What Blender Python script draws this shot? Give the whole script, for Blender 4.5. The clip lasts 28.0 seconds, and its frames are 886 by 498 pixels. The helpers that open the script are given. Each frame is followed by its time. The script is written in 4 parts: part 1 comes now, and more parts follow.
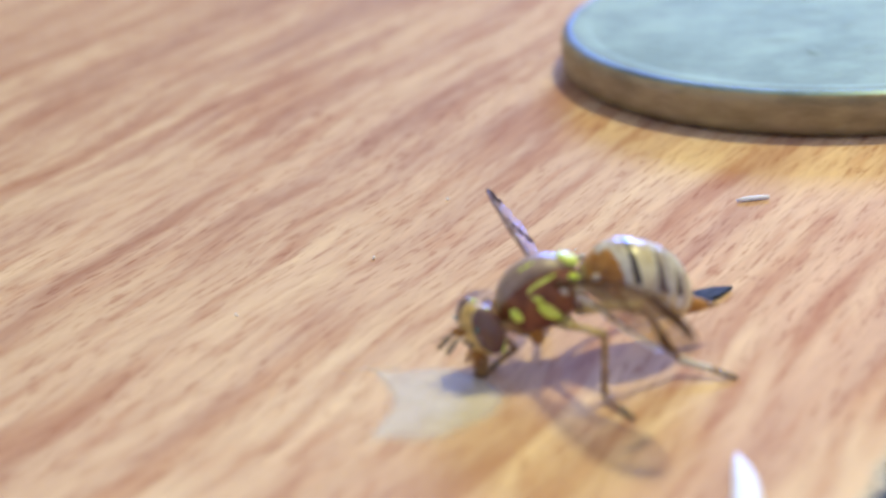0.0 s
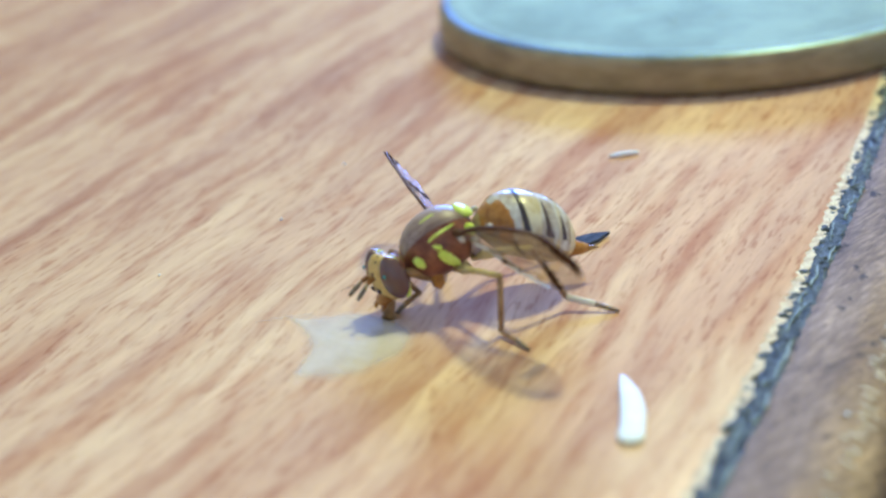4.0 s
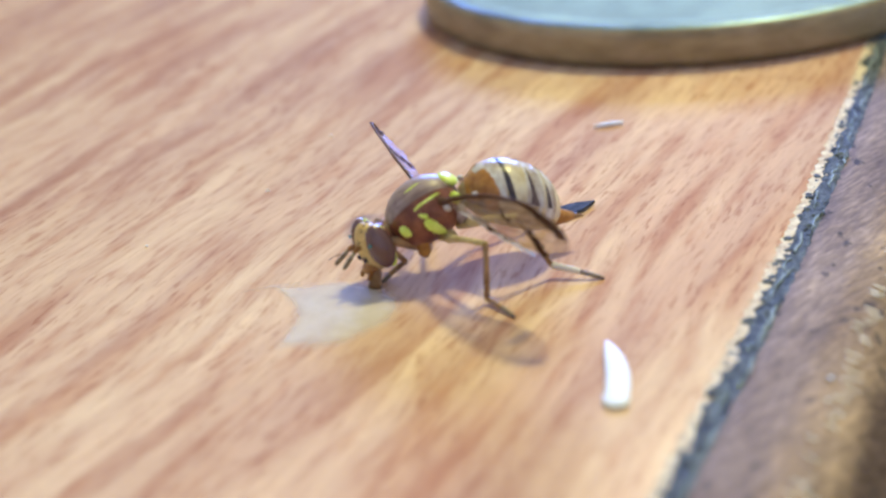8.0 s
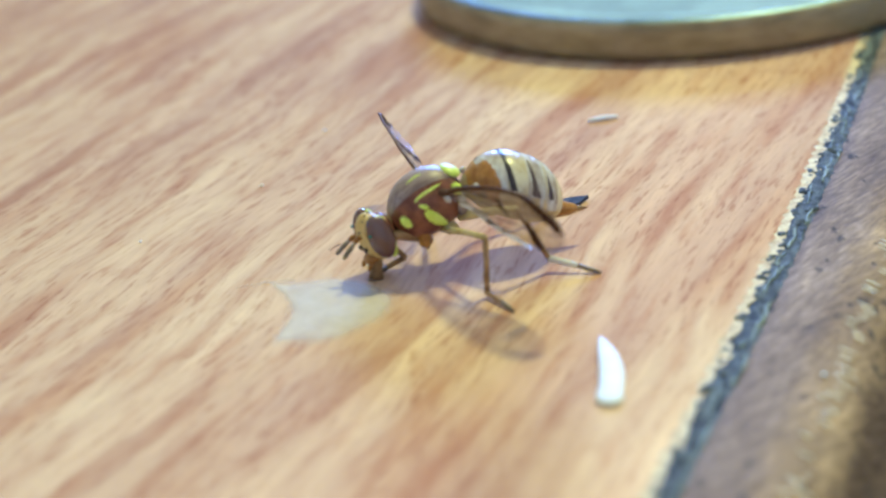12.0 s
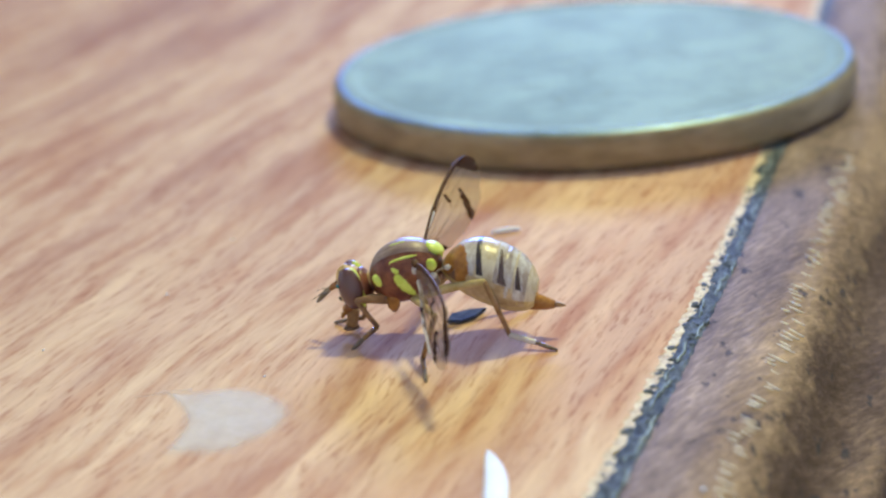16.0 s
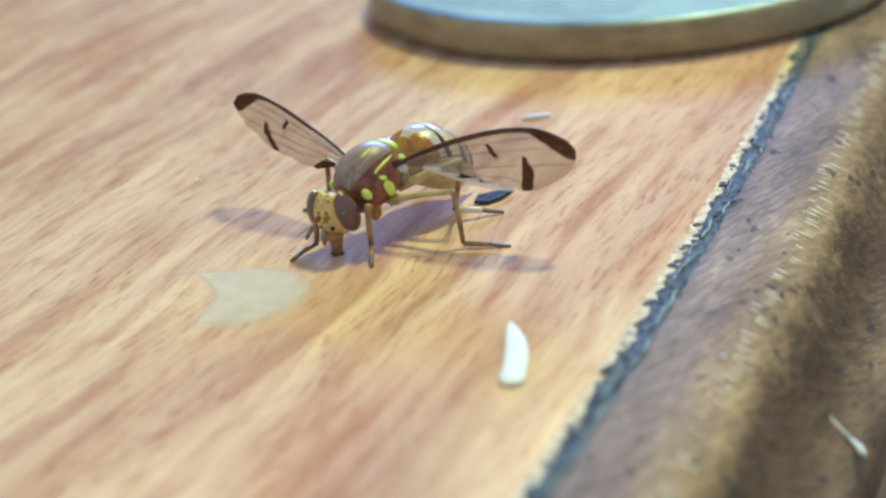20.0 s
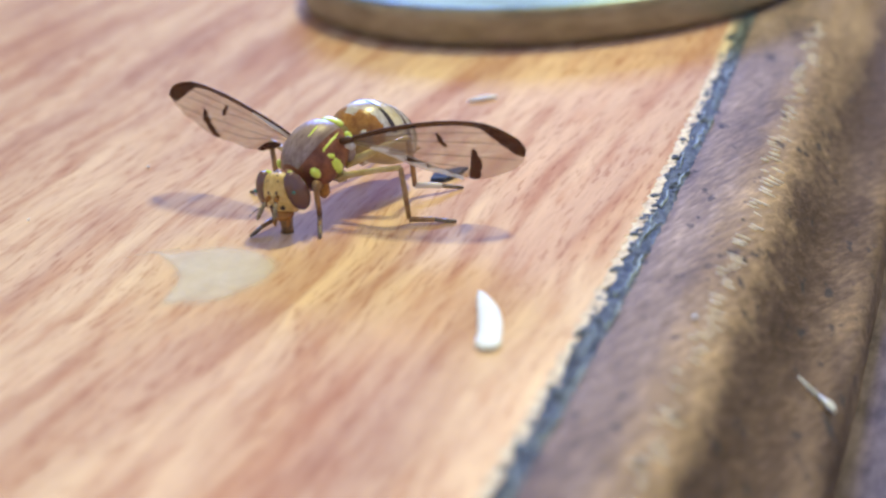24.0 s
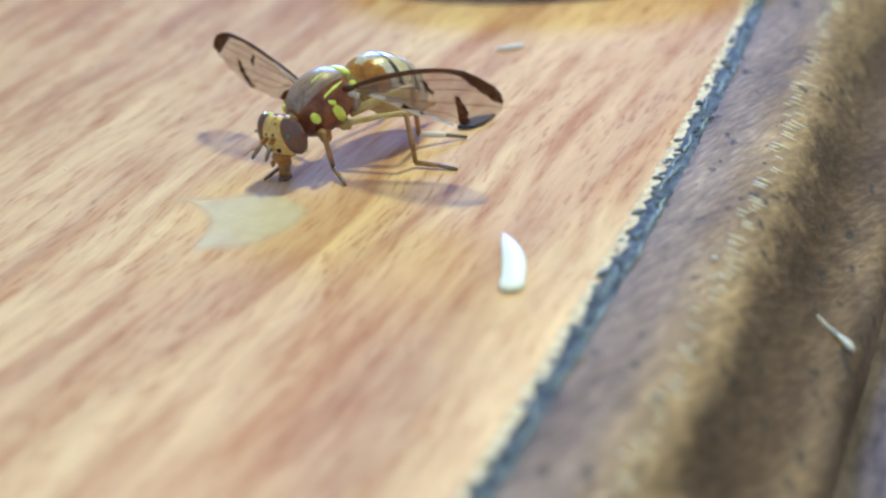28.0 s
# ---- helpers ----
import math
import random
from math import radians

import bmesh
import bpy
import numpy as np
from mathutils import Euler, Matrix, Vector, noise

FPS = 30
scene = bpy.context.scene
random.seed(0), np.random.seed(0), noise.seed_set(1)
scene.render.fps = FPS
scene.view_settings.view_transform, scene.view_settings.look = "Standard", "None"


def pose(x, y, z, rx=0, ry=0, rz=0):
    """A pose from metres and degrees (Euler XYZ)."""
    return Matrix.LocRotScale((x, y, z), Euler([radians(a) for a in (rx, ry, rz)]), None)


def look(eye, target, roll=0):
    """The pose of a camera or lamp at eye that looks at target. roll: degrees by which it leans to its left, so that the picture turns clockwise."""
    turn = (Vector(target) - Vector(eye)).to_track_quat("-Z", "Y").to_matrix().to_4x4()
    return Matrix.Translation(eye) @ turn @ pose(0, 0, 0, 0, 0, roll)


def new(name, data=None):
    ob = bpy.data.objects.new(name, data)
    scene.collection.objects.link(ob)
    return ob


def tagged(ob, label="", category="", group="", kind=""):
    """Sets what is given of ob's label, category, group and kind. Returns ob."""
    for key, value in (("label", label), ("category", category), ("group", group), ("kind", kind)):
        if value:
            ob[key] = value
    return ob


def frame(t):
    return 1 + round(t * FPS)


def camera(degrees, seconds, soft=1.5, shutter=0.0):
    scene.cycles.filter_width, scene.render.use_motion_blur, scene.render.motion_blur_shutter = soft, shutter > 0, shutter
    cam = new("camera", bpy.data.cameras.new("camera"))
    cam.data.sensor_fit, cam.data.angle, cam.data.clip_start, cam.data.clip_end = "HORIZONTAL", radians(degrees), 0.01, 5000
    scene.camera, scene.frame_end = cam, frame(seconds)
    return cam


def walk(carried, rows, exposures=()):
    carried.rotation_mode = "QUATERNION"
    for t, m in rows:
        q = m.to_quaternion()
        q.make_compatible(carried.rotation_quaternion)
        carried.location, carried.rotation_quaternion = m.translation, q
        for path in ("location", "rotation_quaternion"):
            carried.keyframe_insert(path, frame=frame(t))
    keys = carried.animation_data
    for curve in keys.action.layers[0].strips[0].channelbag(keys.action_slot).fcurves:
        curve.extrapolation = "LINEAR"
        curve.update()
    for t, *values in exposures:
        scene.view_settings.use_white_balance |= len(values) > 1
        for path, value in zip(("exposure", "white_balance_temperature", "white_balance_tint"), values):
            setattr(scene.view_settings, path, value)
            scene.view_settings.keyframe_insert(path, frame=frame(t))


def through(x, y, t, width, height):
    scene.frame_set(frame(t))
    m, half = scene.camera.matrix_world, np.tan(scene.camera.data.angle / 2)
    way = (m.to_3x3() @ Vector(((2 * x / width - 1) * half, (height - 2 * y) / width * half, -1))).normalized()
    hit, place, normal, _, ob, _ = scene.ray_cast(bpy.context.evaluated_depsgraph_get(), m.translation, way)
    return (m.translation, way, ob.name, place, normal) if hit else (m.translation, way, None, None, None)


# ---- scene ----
SECONDS = 28.0
MM = 0.001
# ---- camera and its walk: seconds, x, y, z in millimetres, turn in degrees ----
PATH = [
    (0, 1.24, -50.49, 24.50, 69.711, 4.209, 1.457),
    (0.5, 1.32, -50.14, 24.31, 69.189, 4.485, 1.613),
    (1, 1.45, -50.08, 24.88, 68.824, 4.500, 1.454),
    (1.5, 1.40, -50.08, 24.82, 68.817, 4.558, 1.382),
    (2, 0.66, -52.37, 24.92, 68.869, 4.502, 0.654),
    (2.5, 0.54, -54.70, 25.00, 69.136, 4.676, -0.694),
    (3, 0.37, -56.00, 25.98, 69.601, 4.801, -2.027),
    (3.5, 0.13, -56.86, 26.16, 69.491, 4.818, -2.679),
    (4, -0.01, -56.94, 26.13, 68.843, 4.803, -2.846),
    (4.5, -0.06, -56.99, 26.17, 68.526, 4.805, -2.847),
    (6.5, 0.01, -57.30, 26.03, 68.448, 4.935, -3.091),
    (7, 0.03, -57.29, 26.07, 68.443, 4.933, -3.236),
    (7.5, 0.10, -57.32, 25.92, 68.393, 4.987, -3.322),
    (8, 0.07, -57.37, 25.83, 68.318, 4.992, -3.223),
    (8.5, 0.03, -57.40, 25.66, 68.153, 5.097, -3.112),
    (9, 0.01, -57.38, 25.83, 68.098, 5.125, -3.103),
    (9.5, 0.03, -57.36, 26.11, 68.019, 5.125, -3.136),
    (10, -0.02, -57.39, 26.21, 67.927, 5.097, -3.287),
    (10.5, 0.04, -57.38, 26.08, 67.763, 5.141, -3.321),
    (11, 0.06, -57.35, 26.05, 67.707, 5.105, -3.345),
    (11.5, 0.09, -57.26, 26.05, 67.792, 5.052, -3.343),
    (13.5, 0.45, -57.50, 26.38, 68.466, 4.747, -3.839),
    (14, 1.08, -57.90, 26.36, 68.688, 4.658, -4.026),
    (14.5, 1.37, -58.05, 26.43, 69.105, 4.487, -4.133),
    (15, 1.90, -58.22, 26.71, 69.688, 4.334, -4.328),
    (15.5, 2.12, -58.39, 26.91, 70.122, 4.248, -4.485),
    (16, 1.96, -58.28, 27.04, 70.357, 4.137, -4.491),
    (16.5, 1.92, -58.20, 26.79, 70.505, 4.188, -4.335),
    (17, 2.34, -58.33, 26.73, 70.412, 4.303, -4.346),
    (17.5, 2.80, -58.61, 26.87, 70.282, 4.359, -4.501),
    (18, 3.43, -58.94, 26.77, 70.062, 4.354, -4.503),
    (18.5, 3.22, -58.62, 25.45, 69.659, 4.356, -4.398),
    (19, 3.54, -58.75, 25.04, 69.131, 4.521, -3.980),
    (19.5, 3.29, -59.02, 24.95, 68.826, 4.848, -3.390),
    (20, 3.00, -59.15, 25.15, 68.755, 5.007, -2.992),
    (20.5, 2.98, -59.46, 25.02, 68.876, 4.984, -3.113),
    (21, 2.14, -59.23, 25.00, 69.039, 5.096, -3.225),
    (21.5, -0.00, -58.98, 24.75, 68.855, 5.288, -4.134),
    (22, 0.39, -59.51, 24.39, 68.625, 5.239, -5.825),
    (22.5, 0.42, -59.64, 24.40, 68.605, 5.072, -6.410),
    (24.5, 0.26, -60.20, 23.94, 69.190, 5.062, -6.315),
    (25, 0.21, -60.73, 24.01, 69.076, 5.374, -5.970),
    (25.5, 0.28, -61.36, 24.28, 69.108, 5.441, -5.682),
    (26, 0.18, -61.51, 24.27, 69.421, 5.341, -5.585),
    (26.5, 0.28, -61.63, 24.18, 69.534, 5.299, -5.611),
    (27, 0.21, -61.72, 24.08, 69.337, 5.482, -5.648),
    (27.5, 0.50, -61.50, 23.76, 68.845, 5.967, -5.569),
    (28, 0.78, -61.30, 24.10, 67.989, 5.902, -5.369),
]
# the clip's wandering exposure and white balance: seconds, stops, kelvin, tint
TINTS = [(0, -0.04, 6620, 9), (1, 0.1, 6210, -6), (2, 0, 6180, -8), (3, -0.06, 5850, -8), (4, 0, 5950, -4), (7, 0.04, 6300, 6), (8, 0, 6400, 9), (9, 0.04, 6430, 7), (10, 0, 6260, -2), (11, 0, 6270, -7),
         (14, -0.06, 5890, -1), (15, -0.08, 6030, 0), (16, -0.1, 6350, 6), (17, 0, 6700, 8), (18, 0.02, 6780, 11), (19, 0, 6340, -6), (20, 0, 6250, -6), (21, 0.02, 6270, -4), (22, 0, 6260, 1),
         (25, 0.06, 6550, 14), (26, 0.02, 6610, 12), (27, 0, 6300, 0), (28, 0, 6240, -6)]
cam = camera(23.89, SECONDS, soft=2.4)
cam.data.dof.use_dof = True
cam.data.dof.focus_distance = 0.0715
cam.data.dof.aperture_fstop = 64.0
walk(cam, [(t, pose(x * MM, y * MM, z * MM, a, b, c)) for t, x, y, z, a, b, c in PATH], exposures=TINTS)

# ---- world and lights ----
world = bpy.data.worlds.new("room_air")
scene.world = world
world.use_nodes = True
world.node_tree.nodes["Background"].inputs[0].default_value = (0.55, 0.6, 0.75, 1)
world.node_tree.nodes["Background"].inputs[1].default_value = 0.1


def area_lamp(name, eye, target, w, h, power, colour):
    data = bpy.data.lights.new(name, "AREA")
    data.shape, data.size, data.size_y, data.energy, data.color = "RECTANGLE", w, h, power, colour
    ob = new(name, data)
    ob.matrix_world = look(eye, target)
    return ob


# the warm room lamp overhead, and the cool daylight of the window behind the coin
area_lamp("room_lamp_light", (0.52, 0.70, 1.55), (0, 0, 0), 0.2, 0.2, 24.2, (1.0, 0.92, 0.41))
area_lamp("window_light", (0.19, 1.36, 0.435), (0, 0, 0), 0.5, 0.2, 29.2, (0.18, 0.31, 1.0))


# ---- materials ----
def material(name, base, rough=0.5, metal=0.0, spec=0.5):
    m = bpy.data.materials.new(name)
    m.use_nodes = True
    b = m.node_tree.nodes["Principled BSDF"]
    b.inputs["Base Color"].default_value = (*base, 1)
    b.inputs["Roughness"].default_value = rough
    b.inputs["Metallic"].default_value = metal
    b.inputs["Specular IOR Level"].default_value = spec
    return m


def node(m, kind, **values):
    n = m.node_tree.nodes.new(kind)
    for k, v in values.items():
        if k in n.inputs:
            n.inputs[k].default_value = v
    return n


def link(m, a, out, b, inp):
    m.node_tree.links.new(a.outputs[out], b.inputs[inp])


def coords(m, scale, turn=0.0):
    """Object coordinates in millimetres, turned and stretched."""
    tc = node(m, "ShaderNodeTexCoord")
    r = node(m, "ShaderNodeMapping")
    r.inputs["Rotation"].default_value = (0, 0, radians(-turn))
    r.inputs["Scale"].default_value = (1000, 1000, 1000)
    link(m, tc, "Object", r, "Vector")
    s = node(m, "ShaderNodeMapping")
    s.inputs["Scale"].default_value = scale
    link(m, r, "Vector", s, "Vector")
    return s


def noise_of(m, scale, turn=0.0, size=1.0, detail=4.0, rough=0.55):
    n = node(m, "ShaderNodeTexNoise", Scale=size, Detail=detail, Roughness=rough)
    link(m, coords(m, scale, turn), "Vector", n, "Vector")
    return n


def ramp_of(m, src, stops, out="Fac"):
    r = node(m, "ShaderNodeValToRGB")
    e = r.color_ramp.elements
    while len(e) < len(stops):
        e.new(0.5)
    for el, (p, c) in zip(e, stops):
        el.position = p
        el.color = (*c, 1) if len(c) == 3 else c
    link(m, src, out, r, "Fac")
    return r


def mix_of(m, kind, fac, a, b):
    """Mix two colour outputs. fac: a number or a (node, output) pair."""
    x = m.node_tree.nodes.new("ShaderNodeMix")
    x.data_type, x.blend_type = "RGBA", kind
    if isinstance(fac, (int, float)):
        x.inputs[0].default_value = fac
    else:
        m.node_tree.links.new(fac[0].outputs[fac[1]], x.inputs[0])
    for src, i in ((a, 6), (b, 7)):
        if isinstance(src, tuple) and len(src) in (3, 4) and isinstance(src[0], (int, float)):
            x.inputs[i].default_value = (*src[:3], 1)
        else:
            m.node_tree.links.new(src[0].outputs[src[1]], x.inputs[i])
    return x


def bump_of(m, src, out, strength, distance):
    b = node(m, "ShaderNodeBump", Strength=strength, Distance=distance * MM)
    link(m, src, out, b, "Height")
    m.node_tree.links.new(b.outputs[0], m.node_tree.nodes["Principled BSDF"].inputs["Normal"])
    return b


def paint(m, src, i=2):
    m.node_tree.links.new(src.outputs[i], m.node_tree.nodes["Principled BSDF"].inputs["Base Color"])


def laminate_material():
    """Printed cherry-wood laminate: broad soft bands that bend a little, streaks and short pore dashes along the grain."""
    m = material("cherry_laminate", (0.5, 0.3, 0.18), 0.8, 0, 0.03)
    turn = 64
    # grain space: bent slightly by a slow warp
    base = coords(m, (1, 1, 1), turn)
    slow = node(m, "ShaderNodeTexNoise", Scale=0.045, Detail=2.0)
    link(m, base, "Vector", slow, "Vector")
    centred = node(m, "ShaderNodeVectorMath")
    centred.operation = "SUBTRACT"
    link(m, slow, "Color", centred, 0)
    centred.inputs[1].default_value = (0.5, 0.5, 0.5)
    bend = node(m, "ShaderNodeVectorMath")
    bend.operation = "MULTIPLY_ADD"
    link(m, centred, 0, bend, 0)
    bend.inputs[1].default_value = (0, 3.5, 0)
    link(m, base, "Vector", bend, 2)

    def grain(scale, detail, rough):
        st = node(m, "ShaderNodeMapping")
        st.inputs["Scale"].default_value = scale
        link(m, bend, 0, st, "Vector")
        n = node(m, "ShaderNodeTexNoise", Scale=1.0, Detail=detail, Roughness=rough)
        link(m, st, "Vector", n, "Vector")
        return n

    c1 = ramp_of(m, grain((0.03, 0.22, 1), 3.0, 0.5), [(0.34, (0.525, 0.385, 0.30)), (0.46, (0.63, 0.485, 0.36)), (0.56, (0.70, 0.57, 0.415)), (0.68, (0.59, 0.445, 0.34))])
    # soft pink-brown bands a millimetre or so wide
    c5 = ramp_of(m, grain((0.055, 0.62, 1), 2.0, 0.45), [(0.34, (0.79, 0.63, 0.57)), (0.48, (0.97, 0.935, 0.915)), (0.62, (1.06, 1.05, 1.02))])
    a = mix_of(m, "MULTIPLY", 0.9, (c1, 0), (c5, 0))
    c2 = ramp_of(m, grain((0.24, 1.5, 1), 4.0, 0.6), [(0.34, (0.84, 0.70, 0.65)), (0.5, (0.97, 0.94, 0.92)), (0.62, (1.06, 1.05, 1.02))])
    a = mix_of(m, "MULTIPLY", 0.88, (a, 2), (c2, 0))
    # pore dashes, gathered in patches
    c3 = ramp_of(m, grain((0.75, 5.2, 1), 3.0, 0.55), [(0.345, (0.72, 0.56, 0.51)), (0.46, (1, 1, 1)), (0.66, (1.06, 1.05, 1.03))])
    where = ramp_of(m, grain((0.10, 0.30, 1), 3.0, 0.6), [(0.36, (0.25, 0.25, 0.25)), (0.62, (0.95, 0.95, 0.95))])
    b = mix_of(m, "MULTIPLY", (where, 0), (a, 2), (c3, 0))
    # broad tone across the board: redder and darker away from the edge, pale towards it
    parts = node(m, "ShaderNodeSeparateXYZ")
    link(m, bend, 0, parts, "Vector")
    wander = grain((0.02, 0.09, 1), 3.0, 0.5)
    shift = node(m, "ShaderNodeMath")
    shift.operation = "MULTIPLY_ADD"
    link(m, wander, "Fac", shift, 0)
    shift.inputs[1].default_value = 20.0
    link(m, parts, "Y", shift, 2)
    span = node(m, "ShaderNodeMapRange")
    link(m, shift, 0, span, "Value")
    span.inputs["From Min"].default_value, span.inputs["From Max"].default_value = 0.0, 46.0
    board_tone = ramp_of(m, span, [(0.0, (1.28, 1.26, 1.20)), (0.05, (1.15, 1.12, 1.08)), (0.10, (1.04, 0.955, 0.95)), (0.17, (1.03, 0.925, 0.92)), (0.26, (1.02, 0.97, 0.955)), (0.36, (1.0, 0.96, 0.955)), (0.55, (0.90, 0.84, 0.83)), (0.8, (0.83, 0.76, 0.73)), (1.0, (0.78, 0.70, 0.66))], "Result")
    d = mix_of(m, "MULTIPLY", 1.0, (b, 2), (board_tone, 0))
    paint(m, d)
    bump_of(m, grain((1.2, 6.0, 1), 3.0, 0.6), "Fac", 0.12, 0.05)
    return m


def grained(name, dark, light, scale, turn, rough=0.5, bump=0.3, depth=0.1, spec=0.4, size=1.0, lo=0.38, hi=0.62):
    m = material(name, light, rough, 0, spec)
    n = noise_of(m, scale, turn, size, 6.0, 0.65)
    paint(m, ramp_of(m, n, [(lo, dark), (hi, light)]), 0)
    bump_of(m, n, "Fac", bump, depth)
    return m


SEAM_TURN = 67.0
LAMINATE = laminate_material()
CREAM = grained("chipped_core", (0.55, 0.42, 0.26), (0.86, 0.78, 0.58), (2.5, 2.5, 2.5), 0, 0.8, 0.6, 0.15)
GLUE = grained("blue_black_glue", (0.045, 0.053, 0.062), (0.165, 0.195, 0.215), (1.6, 2.6, 2.6), SEAM_TURN, 0.6, 0.9, 0.25, 0.05)

RIDGE = grained("grey_glue_ridge", (0.14, 0.185, 0.19), (0.38, 0.46, 0.455), (1.2, 2.6, 2.6), SEAM_TURN, 0.5, 0.7, 0.15, 0.1)


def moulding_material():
    """Worn moulding in colour bands along the seam: pinkish brown, rubbed to gold at the lip, the cove's shade painted
    in dark, gold again on the bead.
    """
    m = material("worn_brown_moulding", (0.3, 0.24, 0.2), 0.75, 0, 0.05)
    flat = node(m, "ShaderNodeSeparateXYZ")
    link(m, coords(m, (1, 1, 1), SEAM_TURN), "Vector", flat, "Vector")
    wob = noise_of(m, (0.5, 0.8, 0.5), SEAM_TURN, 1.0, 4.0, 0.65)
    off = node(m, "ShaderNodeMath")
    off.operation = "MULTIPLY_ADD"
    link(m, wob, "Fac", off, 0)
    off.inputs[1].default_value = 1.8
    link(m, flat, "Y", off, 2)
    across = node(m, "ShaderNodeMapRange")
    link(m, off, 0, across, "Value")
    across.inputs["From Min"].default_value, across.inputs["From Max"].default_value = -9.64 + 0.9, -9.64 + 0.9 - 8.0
    # the cove tone is darker: the hollow's shade is put into the colour
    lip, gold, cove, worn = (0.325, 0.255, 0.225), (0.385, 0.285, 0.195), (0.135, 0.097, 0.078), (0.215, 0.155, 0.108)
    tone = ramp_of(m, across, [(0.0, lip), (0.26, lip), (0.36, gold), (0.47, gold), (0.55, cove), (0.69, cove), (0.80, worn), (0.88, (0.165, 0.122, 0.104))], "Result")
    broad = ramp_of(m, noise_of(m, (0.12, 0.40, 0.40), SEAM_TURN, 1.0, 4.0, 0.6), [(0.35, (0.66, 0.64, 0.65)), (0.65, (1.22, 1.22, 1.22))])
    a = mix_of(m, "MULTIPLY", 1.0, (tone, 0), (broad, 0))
    grain = noise_of(m, (1.0, 5.0, 3.0), 48, 1.0, 5.0, 0.65)
    g = ramp_of(m, grain, [(0.30, (0.60, 0.58, 0.59)), (0.5, (0.92, 0.91, 0.91)), (0.66, (1.36, 1.32, 1.27))])
    b = mix_of(m, "MULTIPLY", 0.95, (a, 2), (g, 0))
    dots = noise_of(m, (0.9, 1.7, 1.6), SEAM_TURN + 12, 1.0, 3.0, 0.5)
    d = ramp_of(m, dots, [(0.62, (0, 0, 0)), (0.69, (0.8, 0.8, 0.8))])
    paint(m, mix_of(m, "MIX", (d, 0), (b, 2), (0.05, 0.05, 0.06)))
    bump_of(m, grain, "Fac", 0.5, 0.13)
    return m


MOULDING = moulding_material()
PLUM = grained("dark_plum_board", (0.07, 0.055, 0.062), (0.17, 0.135, 0.145), (0.5, 1.5, 1.5), SEAM_TURN, 0.5, 0.4, 0.1, 0.06)
# nearly white base: the glint of the worn nicks is in the colour
NICK = material("pale_nick_glint", (0.92, 0.86, 0.76), 0.2)
WALL = material("plain_wall", (0.78, 0.78, 0.76), 0.9)
COIN_TOP = grained("worn_nickel", (0.064, 0.072, 0.037), (0.126, 0.138, 0.074), (0.33, 0.33, 0.33), 0, 0.58, 0.3, 0.08)
COIN_TOP.node_tree.nodes["Principled BSDF"].inputs["Metallic"].default_value = 0.85
COIN_TOP.node_tree.nodes["Principled BSDF"].inputs["Specular Tint"].default_value = (1.0, 0.95, 0.6, 1)
COIN_RIM = grained("polished_rim", (0.125, 0.18, 0.22), (0.21, 0.295, 0.36), (0.4, 0.4, 0.4), 0, 0.45, 0.3, 0.08)
COIN_RIM.node_tree.nodes["Principled BSDF"].inputs["Metallic"].default_value = 0.95
COIN_SIDE = grained("brass_rim", (0.25, 0.195, 0.115), (0.39, 0.315, 0.20), (0.5, 0.5, 1.6), 0, 0.55, 0.25, 0.08)
COIN_SIDE.node_tree.nodes["Principled BSDF"].inputs["Metallic"].default_value = 0.4
CRUMB = grained("white_crumb", (0.82, 0.89, 0.90), (0.88, 0.94, 0.96), (2, 2, 2), 0, 0.5, 0.3, 0.08)
CRUMB.node_tree.nodes["Principled BSDF"].inputs["Subsurface Weight"].default_value = 0.4
CRUMB.node_tree.nodes["Principled BSDF"].inputs["Subsurface Radius"].default_value = (1.0, 1.0, 1.0)
CRUMB.node_tree.nodes["Principled BSDF"].inputs["Subsurface Scale"].default_value = 0.0006
BLUE = grained("dark_blue_chip", (0.03, 0.038, 0.06), (0.09, 0.105, 0.15), (2, 2, 2), 0, 0.75, 0.3, 0.05, 0.06)

MAROON = grained("red_brown_cuticle", (0.14, 0.042, 0.026), (0.29, 0.11, 0.06), (2.5, 2.5, 2.5), 0, 0.32, 0.25, 0.04)
DORSUM = grained("grey_brown_dorsum", (0.19, 0.125, 0.118), (0.36, 0.28, 0.262), (0.8, 4, 3), 0, 0.38, 0.3, 0.04)
YELLOW = grained("lemon_yellow_cuticle", (0.64, 0.80, 0.09), (0.80, 0.95, 0.24), (2, 2, 2), 0, 0.4, 0.2, 0.03)
AMBER = grained("amber_cuticle", (0.26, 0.10, 0.02), (0.50, 0.24, 0.055), (2, 2, 2), 0, 0.3, 0.2, 0.03)
OCHRE = grained("ochre_face", (0.56, 0.38, 0.12), (0.78, 0.60, 0.26), (3, 3, 3), 0, 0.42, 0.3, 0.04)
IVORY = grained("ivory_cuticle", (0.37, 0.30, 0.25), (0.68, 0.67, 0.66), (3.0, 1.6, 1.6), 0, 0.26, 0.2, 0.03)
STAIN = grained("grey_stain", (0.30, 0.25, 0.23), (0.52, 0.47, 0.45), (2.5, 2.5, 2.5), 0, 0.3, 0.2, 0.03)
TAN = grained("tan_margin", (0.42, 0.30, 0.16), (0.62, 0.50, 0.31), (2.5, 2.5, 2.5), 0, 0.35, 0.2, 0.03)
PALE = grained("pale_venter", (0.50, 0.38, 0.14), (0.66, 0.55, 0.28), (2, 2, 2), 0, 0.4, 0.2, 0.03)
DUSK = grained("dusky_mark", (0.045, 0.028, 0.032), (0.15, 0.10, 0.10), (2, 2, 2), 0, 0.35, 0.2, 0.02)
